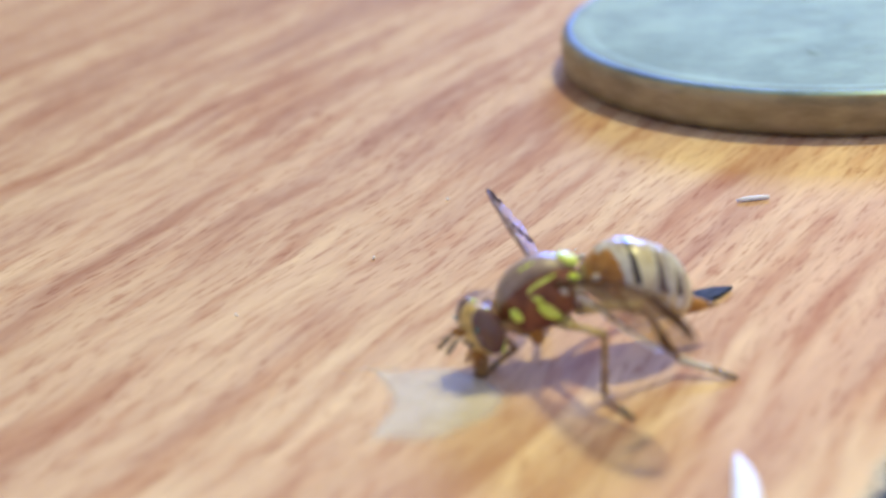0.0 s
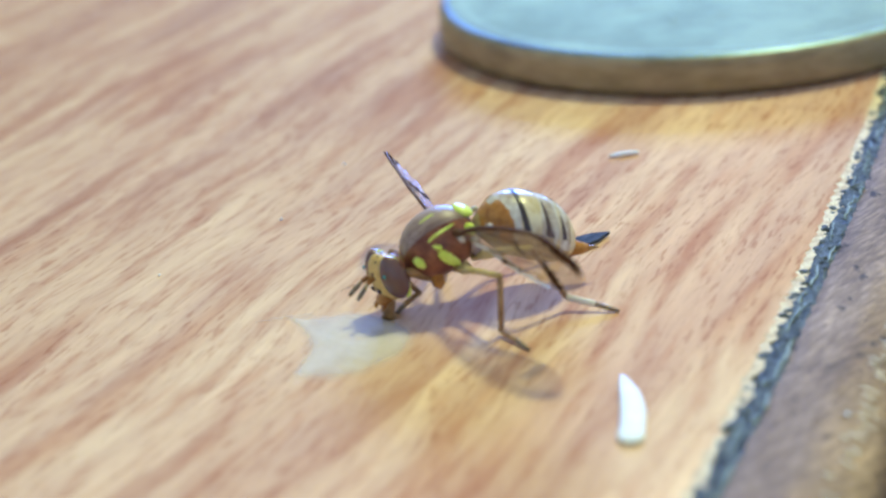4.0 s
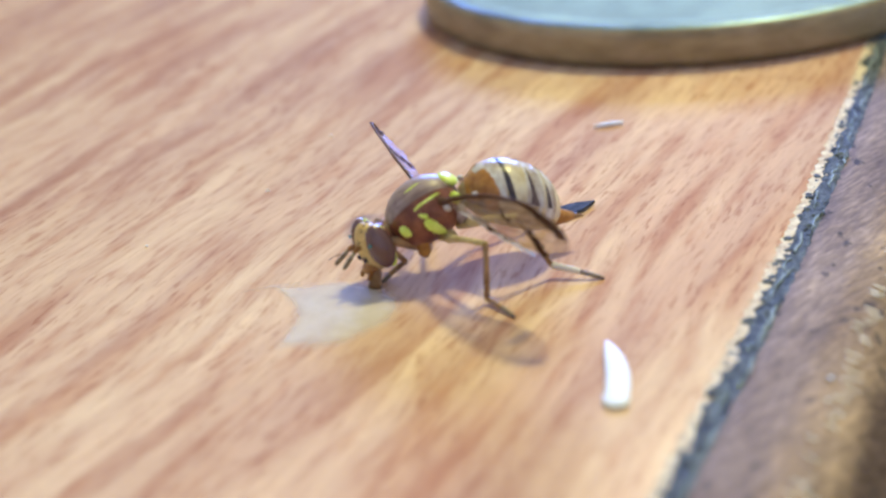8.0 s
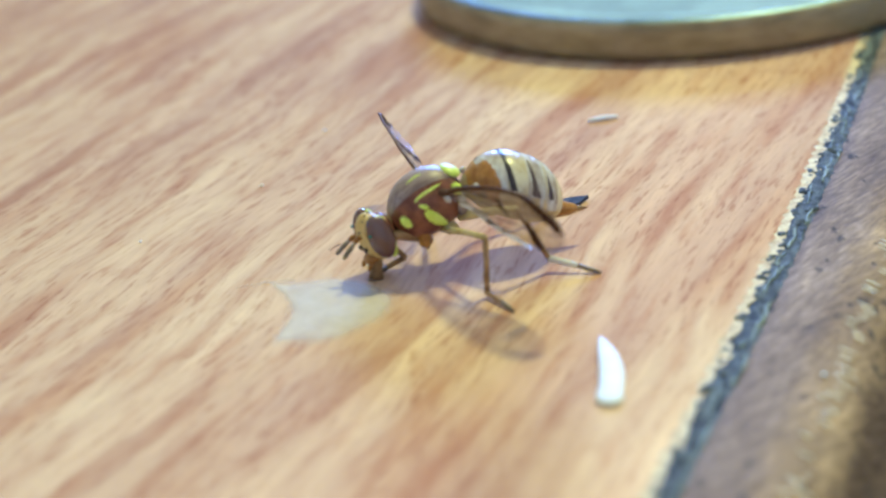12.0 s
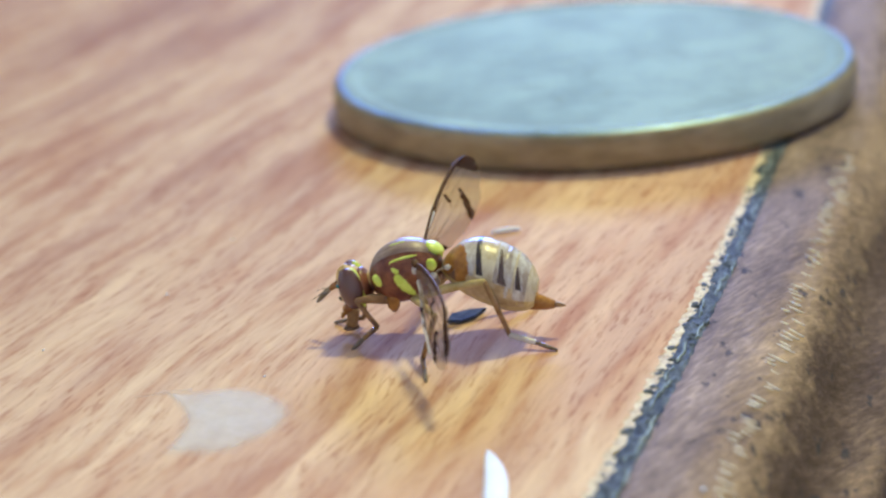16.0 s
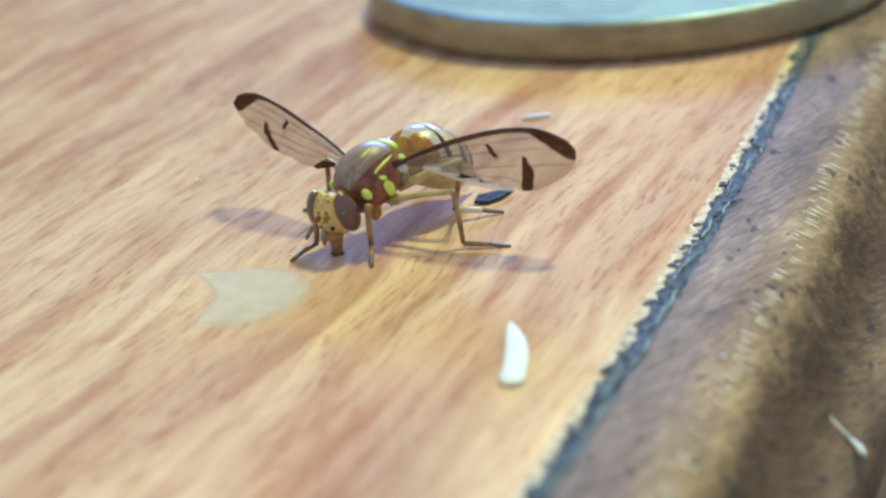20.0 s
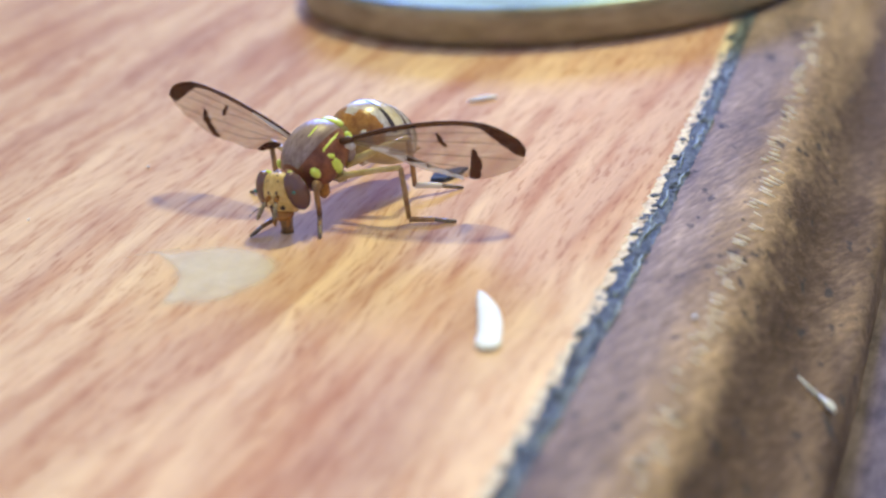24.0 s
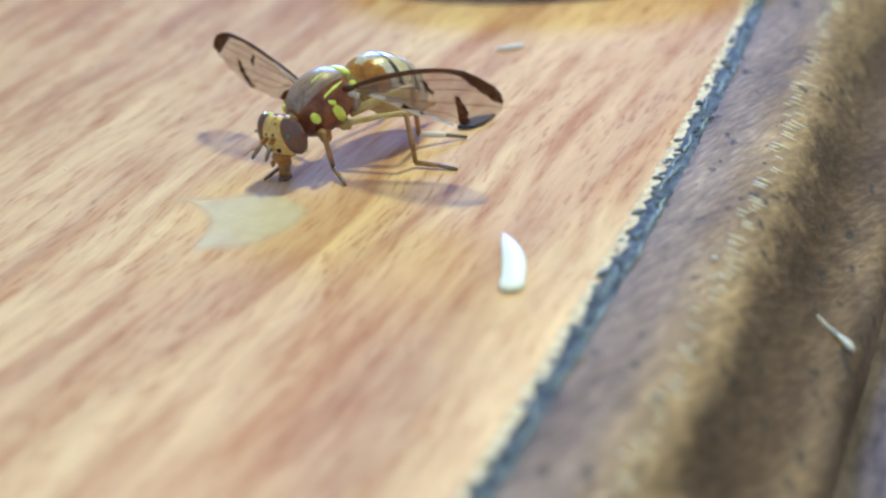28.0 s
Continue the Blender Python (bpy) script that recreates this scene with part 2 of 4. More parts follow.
CREAMY = grained("creamy_cuticle", (0.50, 0.40, 0.24), (0.72, 0.66, 0.50), (2, 1.2, 1.2), 0, 0.26, 0.2, 0.03)
BLACK = grained("black_band", (0.022, 0.018, 0.026), (0.065, 0.048, 0.06), (3, 3, 3), 0, 0.3, 0.2, 0.02)
DARK = grained("dark_brown", (0.08, 0.045, 0.03), (0.19, 0.11, 0.07), (3, 3, 3), 0, 0.4, 0.2, 0.03)
TAUPE = grained("grey_brown_antenna", (0.13, 0.10, 0.07), (0.29, 0.23, 0.165), (3, 3, 3), 0, 0.45, 0.2, 0.02)
LEGM = grained("honey_leg", (0.21, 0.115, 0.05), (0.40, 0.24, 0.11), (2, 2, 2), 0, 0.38, 0.2, 0.02)
WHITE = material("white_tarsus", (0.74, 0.70, 0.64), 0.45)
EYE = material("maroon_eye", (0.12, 0.052, 0.05), 0.25, 0, 0.6)


def eye_facets(m):
    v = node(m, "ShaderNodeTexVoronoi", Scale=18.0)
    link(m, coords(m, (1, 1, 1)), "Vector", v, "Vector")
    bump_of(m, v, "Distance", 0.25, 0.02)
    b = m.node_tree.nodes["Principled BSDF"]
    b.inputs["Coat Weight"].default_value = 0.6
    b.inputs["Coat Roughness"].default_value = 0.18


eye_facets(EYE)
GLINT = material("turquoise_eye_gleam", (0.03, 0.30, 0.34), 0.2, 0.3)


def membrane_material(name, tint, clear, rough=0.22, through=(0.95, 0.91, 0.87, 1)):
    m = material(name, tint, rough, 0, 0.2 if rough < 0.4 else 0.03)
    b = m.node_tree.nodes["Principled BSDF"]
    t = node(m, "ShaderNodeBsdfTransparent")
    t.inputs[0].default_value = through
    x = node(m, "ShaderNodeMixShader")
    x.inputs[0].default_value = 1 - clear
    m.node_tree.links.new(t.outputs[0], x.inputs[1])
    m.node_tree.links.new(b.outputs[0], x.inputs[2])
    m.node_tree.links.new(x.outputs[0], m.node_tree.nodes["Material Output"].inputs[0])
    n = noise_of(m, (1.5, 1.5, 1.5), 0, 1.0, 3.0)
    bump_of(m, n, "Fac", 0.4, 0.08)
    return m


DROP = membrane_material("cloudy_syrup", (0.77, 0.76, 0.73), 0.5, 0.6, (1, 1, 1, 1))


def veil_by_thickness(m, most):
    """The film hides more of the wood where it is thicker, with cloudy unevenness."""
    thick = node(m, "ShaderNodeAttribute")
    thick.attribute_name = "thickness"
    cloud = noise_of(m, (0.9, 0.9, 0.9), 0, 1.0, 4.0, 0.6)
    lump = node(m, "ShaderNodeMapRange")
    link(m, cloud, "Fac", lump, "Value")
    lump.inputs["From Min"].default_value, lump.inputs["From Max"].default_value = 0.3, 0.7
    lump.inputs["To Min"].default_value, lump.inputs["To Max"].default_value = 0.7 * most, most
    times = node(m, "ShaderNodeMath")
    times.operation = "MULTIPLY"
    link(m, thick, "Fac", times, 0)
    link(m, lump, "Result", times, 1)
    mixer = next(n for n in m.node_tree.nodes if n.bl_idname == "ShaderNodeMixShader")
    link(m, times, 0, mixer, 0)


veil_by_thickness(DROP, 0.66)
SKIRT = membrane_material("thin_syrup", (0.87, 0.85, 0.88), 0.88, 0.75, (1, 1, 1, 1))
MEMBRANE = membrane_material("smoky_clear_wing", (0.38, 0.335, 0.285), 0.77)
SMOKY = membrane_material("smoky_wing_mark", (0.09, 0.052, 0.036), 0.42, 0.55, (0.6, 0.4, 0.3, 1))
BAND = membrane_material("brown_costal_band", (0.15, 0.085, 0.055), 0.36, 0.45, (0.75, 0.6, 0.5, 1))
SILVER_SHEEN = membrane_material("silvery_sheen", (0.86, 0.88, 0.88), 0.28, 0.22)
VEIN = material("wing_vein", (0.10, 0.05, 0.026), 0.6, 0, 0.25)
THIN_VEIN = membrane_material("thin_vein", (0.22, 0.14, 0.09), 0.72)


# ---- mesh helpers: all lengths in millimetres ----
def part(name, bm, mat, parent=None, label="", smooth=True, at=None):
    """Link a bmesh, built in millimetres, as one mesh object under a thing or a part."""
    bmesh.ops.recalc_face_normals(bm, faces=bm.faces[:])
    bm.transform(Matrix.Scale(MM, 4))
    for f in bm.faces:
        f.smooth = smooth
    me = bpy.data.meshes.new(name)
    bm.to_mesh(me)
    bm.free()
    for mt in (mat if isinstance(mat, (list, tuple)) else [mat]):
        me.materials.append(mt)
    ob = new(name, me)
    if parent is not None:
        ob.parent = parent
    if at is not None:
        ob.matrix_basis = at
    if label:
        tagged(ob, label)
    return ob


def mpose(x, y, z, rx=0, ry=0, rz=0):
    return pose(x * MM, y * MM, z * MM, rx, ry, rz)


def blob(bm, centre, radii, turn=(0, 0, 0), u=20, v=14):
    m = pose(*centre, *turn) @ Matrix.Diagonal((*radii, 1))
    bmesh.ops.create_uvsphere(bm, u_segments=u, v_segments=v, radius=1, matrix=m)
    return bm


def tube(bm, pts, radii, seg=8, caps=True):
    """A tube through points, with a radius at each."""
    rings = []
    n = len(pts)
    up = Vector((0.13, 0.21, 0.97))
    for i, (p, r) in enumerate(zip(pts, radii)):
        p = Vector(p)
        d = (Vector(pts[min(i + 1, n - 1)]) - Vector(pts[max(i - 1, 0)])).normalized()
        a = d.cross(up)
        if a.length < 1e-3:
            a = d.cross(Vector((1, 0, 0)))
        a.normalize()
        b = d.cross(a)
        rings.append([bm.verts.new(p + r * (math.cos(k) * a + math.sin(k) * b)) for k in (2 * math.pi * j / seg for j in range(seg))])
    for r0, r1 in zip(rings, rings[1:]):
        for j in range(seg):
            bm.faces.new((r0[j], r0[(j + 1) % seg], r1[(j + 1) % seg], r1[j]))
    if caps:
        bm.faces.new(rings[0][::-1])
        bm.faces.new(rings[-1])
    return bm


def loft(bm, rings, a0=0.0, a1=2 * math.pi, seg=24, cap=True):
    """Rings (x, z centre, half width, half height up, half height down) along x. a0..a1: the arc, 0 at the side, pi/2 on top."""
    full = abs(a1 - a0 - 2 * math.pi) < 1e-6
    rows = []
    for x, zc, w, hu, hd in rings:
        row = []
        for j in range(seg if full else seg + 1):
            a = a0 + (a1 - a0) * j / seg
            s = math.sin(a)
            row.append(bm.verts.new((x, w * math.cos(a), zc + s * (hu if s > 0 else hd))))
        rows.append(row)
    for r0, r1 in zip(rows, rows[1:]):
        k = len(r0)
        for j in range(k if full else k - 1):
            bm.faces.new((r0[j], r0[(j + 1) % k], r1[(j + 1) % k], r1[j]))
    if full and cap:
        bm.faces.new(rows[0])
        bm.faces.new(rows[-1][::-1])
    return bm


def slab(bm, outline, z0, z1):
    """A flat plate with the given outline (x, y), from z0 to z1."""
    lo = [bm.verts.new((x, y, z0)) for x, y in outline]
    hi = [bm.verts.new((x, y, z1)) for x, y in outline]
    bm.faces.new(lo[::-1])
    bm.faces.new(hi)
    n = len(outline)
    for i in range(n):
        bm.faces.new((lo[i], lo[(i + 1) % n], hi[(i + 1) % n], hi[i]))
    return bm


def box(bm, lo, hi):
    return slab(bm, [(lo[0], lo[1]), (hi[0], lo[1]), (hi[0], hi[1]), (lo[0], hi[1])], lo[2], hi[2])


# ---- the room: plain surfaces that close the place ----
def room():
    w, h0, h1 = 1400, -740, 1900
    floor = part("floor", box(bmesh.new(), (-w, -w, h0 - 50), (w, w, h0)), WALL, smooth=False)
    tagged(floor, "plain grey floor of the room", "floor", kind="structure")
    ceil = part("ceiling", box(bmesh.new(), (-w, -w, h1), (w, w, h1 + 50)), WALL, smooth=False)
    tagged(ceil, "plain off-white room ceiling", "ceiling", kind="structure")
    for name, lo, hi in (("wall_south", (-w, -w - 60, h0), (w, -w, h1)), ("wall_east", (w, -w, h0), (w + 60, w, h1)), ("wall_west", (-w - 60, -w, h0), (-w, w, h1))):
        tagged(part(name, box(bmesh.new(), lo, hi), WALL, smooth=False), "plain off-white room wall", "wall", kind="structure")
    bm = bmesh.new()
    box(bm, (-w, w, h0), (-100, w + 60, h1))
    box(bm, (480, w, h0), (w, w + 60, h1))
    box(bm, (-100, w, h0), (480, w + 60, 310))
    box(bm, (-100, w, 560), (480, w + 60, h1))
    tagged(part("wall_north", bm, WALL, smooth=False), "plain off-white wall with a window opening", "wall", kind="structure")


room()


# ---- the table ----
def seam(y):
    """x of the line where the laminate ends."""
    yc = max(-30.0, min(40.0, y))
    return 10.47 + 0.415 * yc - 0.00105 * yc * yc + (y - yc) * (0.415 - 0.0021 * yc)


def ruled_strip(bm, profile, ys, jitter=0.0, seed=1):
    """A strip along the seam: profile of (offset, z) swept over ys."""
    rng = random.Random(seed)
    rows = []
    for y in ys:
        x0 = seam(y)
        near = -30 < y < 60
        rows.append([bm.verts.new((x0 + 0.927 * o + (rng.uniform(-jitter, jitter) if near else 0), y - 0.374 * o + (rng.uniform(-jitter, jitter) if near else 0),
                                   z + (rng.uniform(-jitter, jitter) * 0.6 if near else 0))) for o, z in profile])
    for r0, r1 in zip(rows, rows[1:]):
        for j in range(len(profile) - 1):
            bm.faces.new((r0[j], r1[j], r1[j + 1], r0[j + 1]))
    return bm


def table():
    root = tagged(new("table"), "cherry laminate table top with a brown moulded edge", "table", kind="structure")
    rng = random.Random(7)
    edge = []
    y = -30.0
    while y < 60:
        step = rng.uniform(0.35, 0.95)
        edge.append((seam(y) - 0.32 + rng.uniform(-0.02, 0.12), y))
        edge.append((seam(y + step * 0.45) - 0.32 - rng.uniform(0.0, 0.12), y + step * rng.uniform(0.35, 0.55)))
        y += step
    top = [(-600, -400), (seam(-400), -400)] + edge + [(seam(500), 500), (-600, 500)]
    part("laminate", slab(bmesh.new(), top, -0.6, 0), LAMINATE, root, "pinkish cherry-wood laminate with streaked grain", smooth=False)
    # chipped pale core just outside the laminate
    core = [(x - 0.6, y) for x, y in edge[::6]][::-1]
    wob = 0.0
    ragged = []
    for x, y in edge:
        wob = 0.7 * wob + rng.uniform(-0.07, 0.07)
        ragged.append((x + 0.42 + wob + rng.uniform(-0.08, 0.07), y + rng.uniform(-0.04, 0.04)))
    core = ragged + core
    part("chipped_core", slab(bmesh.new(), core, -0.9, -0.012), CREAM, root, "chipped cream core along the cut edge", smooth=False)
    ys = [-400, -200, -80] + [-30 + 0.22 * i for i in range(410)] + [120, 300, 500]
    part("glue_line", ruled_strip(bmesh.new(), [(-0.35, -0.2), (-0.05, -0.06), (0.15, 0.0), (0.32, -0.05), (0.5, -0.02), (0.66, -0.06), (0.8, -0.15)], ys, 0.035, 3), GLUE, root, "blue-black glue bead with a ragged edge")
    bm = bmesh.new()
    rng3 = random.Random(21)
    y = -24.0
    while y < 34:
        y += rng3.uniform(0.22, 0.5)
        o = rng3.choice((-0.10, -0.04, 0.0, 0.04, 0.1, 0.3, 0.5))
        r = rng3.uniform(0.09, 0.19)
        m = pose(seam(y) + 0.927 * o, y - 0.374 * o, rng3.uniform(-0.08, -0.02), 0, 0, rng3.uniform(-50, 10)) @ Matrix.Diagonal((r, r * rng3.uniform(0.9, 2.0), r * 0.45, 1))
        bmesh.ops.create_icosphere(bm, subdivisions=2, radius=1, matrix=m)
    tagged(part("glue_lumps", bm, GLUE, root, "ragged blue-black lumps of glue"), kind="stuff")
    # pale broken ridges in the glue
    bm = bmesh.new()
    y = -26.0
    while y < 36:
        strand, w = [], rng3.uniform(0.2, 0.6)
        for k in range(rng3.randint(6, 16)):
            y += 0.13
            w = max(0.15, min(0.66, w + rng3.uniform(-0.06, 0.06)))
            strand.append((seam(y) + 0.927 * w, y - 0.374 * w, rng3.uniform(-0.04, 0.0)))
        tube(bm, strand, [0.02] + [rng3.uniform(0.03, 0.06) for _ in strand[2:]] + [0.02], 6)
        y += rng3.uniform(-0.8, 0.6)
    tagged(part("glue_ridges", bm, RIDGE, root, "pale grey broken ridges of dried glue"), kind="stuff")
    ys2 = [-400, -200, -80] + [-30 + 0.6 * i for i in range(150)] + [120, 300, 500]
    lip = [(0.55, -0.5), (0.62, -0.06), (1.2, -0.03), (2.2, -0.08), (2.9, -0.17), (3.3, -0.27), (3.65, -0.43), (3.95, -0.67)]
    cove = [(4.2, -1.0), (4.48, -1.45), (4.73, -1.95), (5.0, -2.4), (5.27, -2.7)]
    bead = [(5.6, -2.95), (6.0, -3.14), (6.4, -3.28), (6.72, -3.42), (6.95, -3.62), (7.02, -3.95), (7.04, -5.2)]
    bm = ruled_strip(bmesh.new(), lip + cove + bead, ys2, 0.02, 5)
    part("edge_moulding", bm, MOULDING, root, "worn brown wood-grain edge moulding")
    # short glossy arcs worn across the lip, in loose groups, their glints painted pale gold
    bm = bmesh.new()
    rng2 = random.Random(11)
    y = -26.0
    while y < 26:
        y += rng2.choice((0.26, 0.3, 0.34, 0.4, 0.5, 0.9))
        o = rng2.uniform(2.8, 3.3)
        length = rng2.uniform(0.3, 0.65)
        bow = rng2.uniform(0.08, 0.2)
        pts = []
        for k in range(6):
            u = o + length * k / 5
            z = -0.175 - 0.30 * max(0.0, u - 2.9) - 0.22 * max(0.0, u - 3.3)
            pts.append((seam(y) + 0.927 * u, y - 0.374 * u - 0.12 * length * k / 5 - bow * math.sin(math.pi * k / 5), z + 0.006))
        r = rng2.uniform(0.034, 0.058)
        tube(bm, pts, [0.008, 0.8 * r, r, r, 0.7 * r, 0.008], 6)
    tagged(part("lip_nicks", bm, NICK, root, "fine arcs worn into the lip with glints painted pale gold"), kind="stuff")
    part("apron", ruled_strip(bmesh.new(), [(6.5, -4.9), (7.5, -4.98), (10.0, -5.3), (15.0, -5.7), (15.2, -60)], ys2, 0.0, 5), PLUM, root, "dark plum-coloured board below the moulding")
    # plain legs down to the floor
    for x, y in ((-560, -360), (-560, 460), (-200, -360), (120, 460)):
        part("table_leg", box(bmesh.new(), (x - 25, y - 25, -740), (x + 25, y + 25, -0.7)), MOULDING, root, smooth=False)
    return root


table()


# ---- coin ----
def coin():
    root = tagged(new("coin"), "worn silver coin with a brass-coloured edge lying on the table", "coin")
    root.matrix_basis = mpose(14.70, 37.17, 0)
    n = 160

    def turned(name, prof, mat, label, closed=0):
        bm = bmesh.new()
        rings = [[bm.verts.new((r * math.cos(2 * math.pi * k / n), r * math.sin(2 * math.pi * k / n), z)) for k in range(n)] for r, z in prof]
        for a, b in zip(rings, rings[1:]):
            for k in range(n):
                bm.faces.new((a[k], a[(k + 1) % n], b[(k + 1) % n], b[k]))
        if closed:
            bm.faces.new(rings[-1] if closed > 0 else rings[0][::-1])
        part(name, bm, mat, root, label)

    turned("edge", [(11.5, 0.0), (11.95, 0.06), (12.18, 0.2), (12.28, 0.45), (12.3, 0.75), (12.3, 1.25), (12.28, 1.45), (12.22, 1.60), (12.12, 1.70)], COIN_SIDE, "dull brass-coloured coin edge", -1)
    turned("rim_bevel", [(12.12, 1.70), (12.04, 1.755), (11.94, 1.795), (11.82, 1.818)], COIN_RIM, "polished bevel of the coin's rim")
    turned("rim", [(11.82, 1.818), (11.6, 1.825), (11.3, 1.82), (11.12, 1.80), (10.95, 1.765)], COIN_TOP, "low raised coin rim")
    turned("face", [(10.95, 1.765), (9.0, 1.76), (6.0, 1.765), (3.0, 1.77)], COIN_TOP, "scuffed silver coin face", 1)
    # worn low relief on the face: a lobed device in the middle and stubs of a worn legend round it
    rng = random.Random(5)
    bm = bmesh.new()
    for k in range(34):
        a, r = rng.uniform(0, 6.28), rng.uniform(0.5, 6.2)
        blob(bm, (r * math.cos(a), r * math.sin(a), 1.73), (rng.uniform(0.5, 1.8), rng.uniform(0.3, 0.8), rng.uniform(0.045, 0.065)), (0, 0, rng.uniform(0, 180)), 14, 8)
    tagged(part("worn_device", bm, COIN_TOP, root, "worn low relief in the middle of the coin"), kind="stuff")
    bm = bmesh.new()
    for k in range(46):
        a = 2 * math.pi * k / 46
        if 0.2 < (a % 2.1) < 1.7:
            blob(bm, (9.2 * math.cos(a), 9.2 * math.sin(a), 1.725), (0.6, rng.uniform(0.16, 0.3), 0.05), (0, 0, math.degrees(a) + rng.uniform(-20, 20)), 10, 6)
    tagged(part("worn_legend", bm, COIN_TOP, root, "worn unreadable stubs round the coin's face"), kind="stuff")


coin()


# ---- small things on the table ----
def drop_of_syrup():
    """A thin cloudy film that thins out to nothing at its rim: its thickness sets how much it veils the wood."""
    root = tagged(new("syrup_drop"), "cloudy pale film of syrup spread on the table", "drop")
    root.matrix_basis = mpose(-2.1, 3.5, 0)
    out = [(-2.0, 2.5), (-1.6, 2.3), (-0.9, 2.3), (0.1, 2.35), (0.9, 1.9), (1.5, 1.25), (1.9, 0.35), (1.85, -0.5), (1.45, -1.35), (0.75, -2.0), (0.1, -2.45), (-0.5, -2.6), (-1.15, -2.35), (-1.75, -2.2), (-1.55, -1.3), (-1.3, -0.3), (-1.35, 0.6), (-1.6, 1.5)]
    n = len(out)
    rim = []
    for k in range(n):
        for u in (0.0, 0.25, 0.5, 0.75):
            p0, p1, p2, p3 = (out[(k + j) % n] for j in (-1, 0, 1, 2))
            rim.append(tuple(0.5 * (2 * b + (c - a) * u + (2 * a - 5 * b + 4 * c - d) * u * u + (3 * b - a - 3 * c + d) * u ** 3) for a, b, c, d in zip(p0, p1, p2, p3)))
    steps = ((1.16, 0.0), (1.08, 0.10), (1.02, 0.26), (0.96, 0.48), (0.90, 0.70), (0.82, 0.86), (0.70, 0.96), (0.45, 1.0), (0.2, 1.0))
    bm = bmesh.new()
    layer = bm.verts.layers.float_color.new("thickness")
    rows = []
    for q, h in steps:
        row = []
        for x, y in rim:
            v = bm.verts.new((x * q, y * q, 0.004 + 0.03 * h))
            v[layer] = (h, h, h, 1.0)
            row.append(v)
        rows.append(row)
    for a, b in zip(rows, rows[1:]):
        for k in range(len(rim)):
            bm.faces.new((a[k], a[(k + 1) % len(rim)], b[(k + 1) % len(rim)], b[k]))
    bm.faces.new(rows[-1])
    part("film", bm, DROP, root, "cloudy grey-white syrup film with a faint rim")
    tail = bmesh.new()
    tube(tail, [(-1.2, 2.45, 0.0), (-1.9, 2.5, 0.0), (-2.6, 2.45, 0.0), (-3.1, 2.35, 0.0)], [0.10, 0.08, 0.05, 0.02], 8)
    part("tail", tail, SKIRT, root, "thin almost clear streak of syrup")
    return root


def crumb():
    bm = bmesh.new()
    pts = [(5.86, -0.95, 0.06), (5.88, -1.3, 0.12), (5.90, -1.8, 0.17), (5.92, -2.4, 0.2), (5.90, -3.1, 0.22), (5.83, -3.8, 0.22), (5.74, -4.4, 0.21), (5.64, -4.8, 0.18), (5.60, -5.1, 0.13), (5.58, -5.35, 0.08), (5.58, -5.5, 0.04)]
    wid = [0.03, 0.13, 0.23, 0.31, 0.36, 0.38, 0.37, 0.39, 0.40, 0.34, 0.16]
    tube(bm, pts, wid, 16)
    for v in bm.verts:
        v.co.z = 0.10 + 0.24 * (v.co.z - 0.18)
    for v in bm.verts:
        if v.co.z < 0.012:
            v.co.z = 0.012
    return tagged(part("white_crumb", bm, CRUMB), "white pointed sliver like a grain of rice on the table", "crumb")


def fibre():
    bm = bmesh.new()
    tube(bm, [(7.96, 18.78, 0.08), (8.3, 18.86, 0.09), (8.7, 18.92, 0.09), (9.1, 18.96, 0.08)], [0.05, 0.085, 0.085, 0.06], 8)
    return tagged(part("white_fibre", bm, CRUMB), "short white fibre lying on the table", "fibre")


def blue_chip():
    bm = bmesh.new()
    slab(bm, [(5.5, 9.75), (6.0, 9.6), (6.5, 9.95), (6.95, 10.6), (6.3, 10.6), (5.7, 10.35)], 0.05, 0.16)
    return tagged(part("blue_chip", bm, BLUE, smooth=False), "small dark blue pointed flake on the table", "flake")


def dust():
    """Small pale specks that lie on the table and on the moulding."""
    for x, y, z, r in ((-4.56, 15.33, 0.05, 0.06), (-8.7, 10.9, 0.04, 0.05), (2.2, 15.0, 0.03, 0.04), (-0.9, 6.6, 0.03, 0.045), (11.72, -4.6, -0.12, 0.09), (-2.2, 21.0, 0.04, 0.06)):
        sp = part("dust_speck", blob(bmesh.new(), (0, 0, 0), (r, r * 0.8, r * 0.7), (0, 0, 30), 8, 6), CRUMB)
        sp.matrix_basis = mpose(x, y, z)
        tagged(sp, "tiny pale speck of dust on the table", "speck", "dust specks")
    lint = tagged(new("lint"), "pale sliver of lint with a fine hair on the moulding", "lint")
    lint.matrix_basis = mpose(15.42, -4.95, -3.26)
    part("sliver", tube(bmesh.new(), [(0.12, -0.62, 0), (0.08, -0.35, 0.03), (0.02, 0.0, 0.06), (-0.1, 0.5, 0.1)], [0.06, 0.13, 0.09, 0.03], 8), CRUMB, lint)
    part("hair", tube(bmesh.new(), [(-0.1, 0.4, 0.1), (-0.5, 1.6, 0.35), (-0.9, 2.6, 0.75)], [0.06, 0.05, 0.03], 6), CRUMB, lint)


drop_of_syrup()
dust()
crumb()
fibre()
blue_chip()


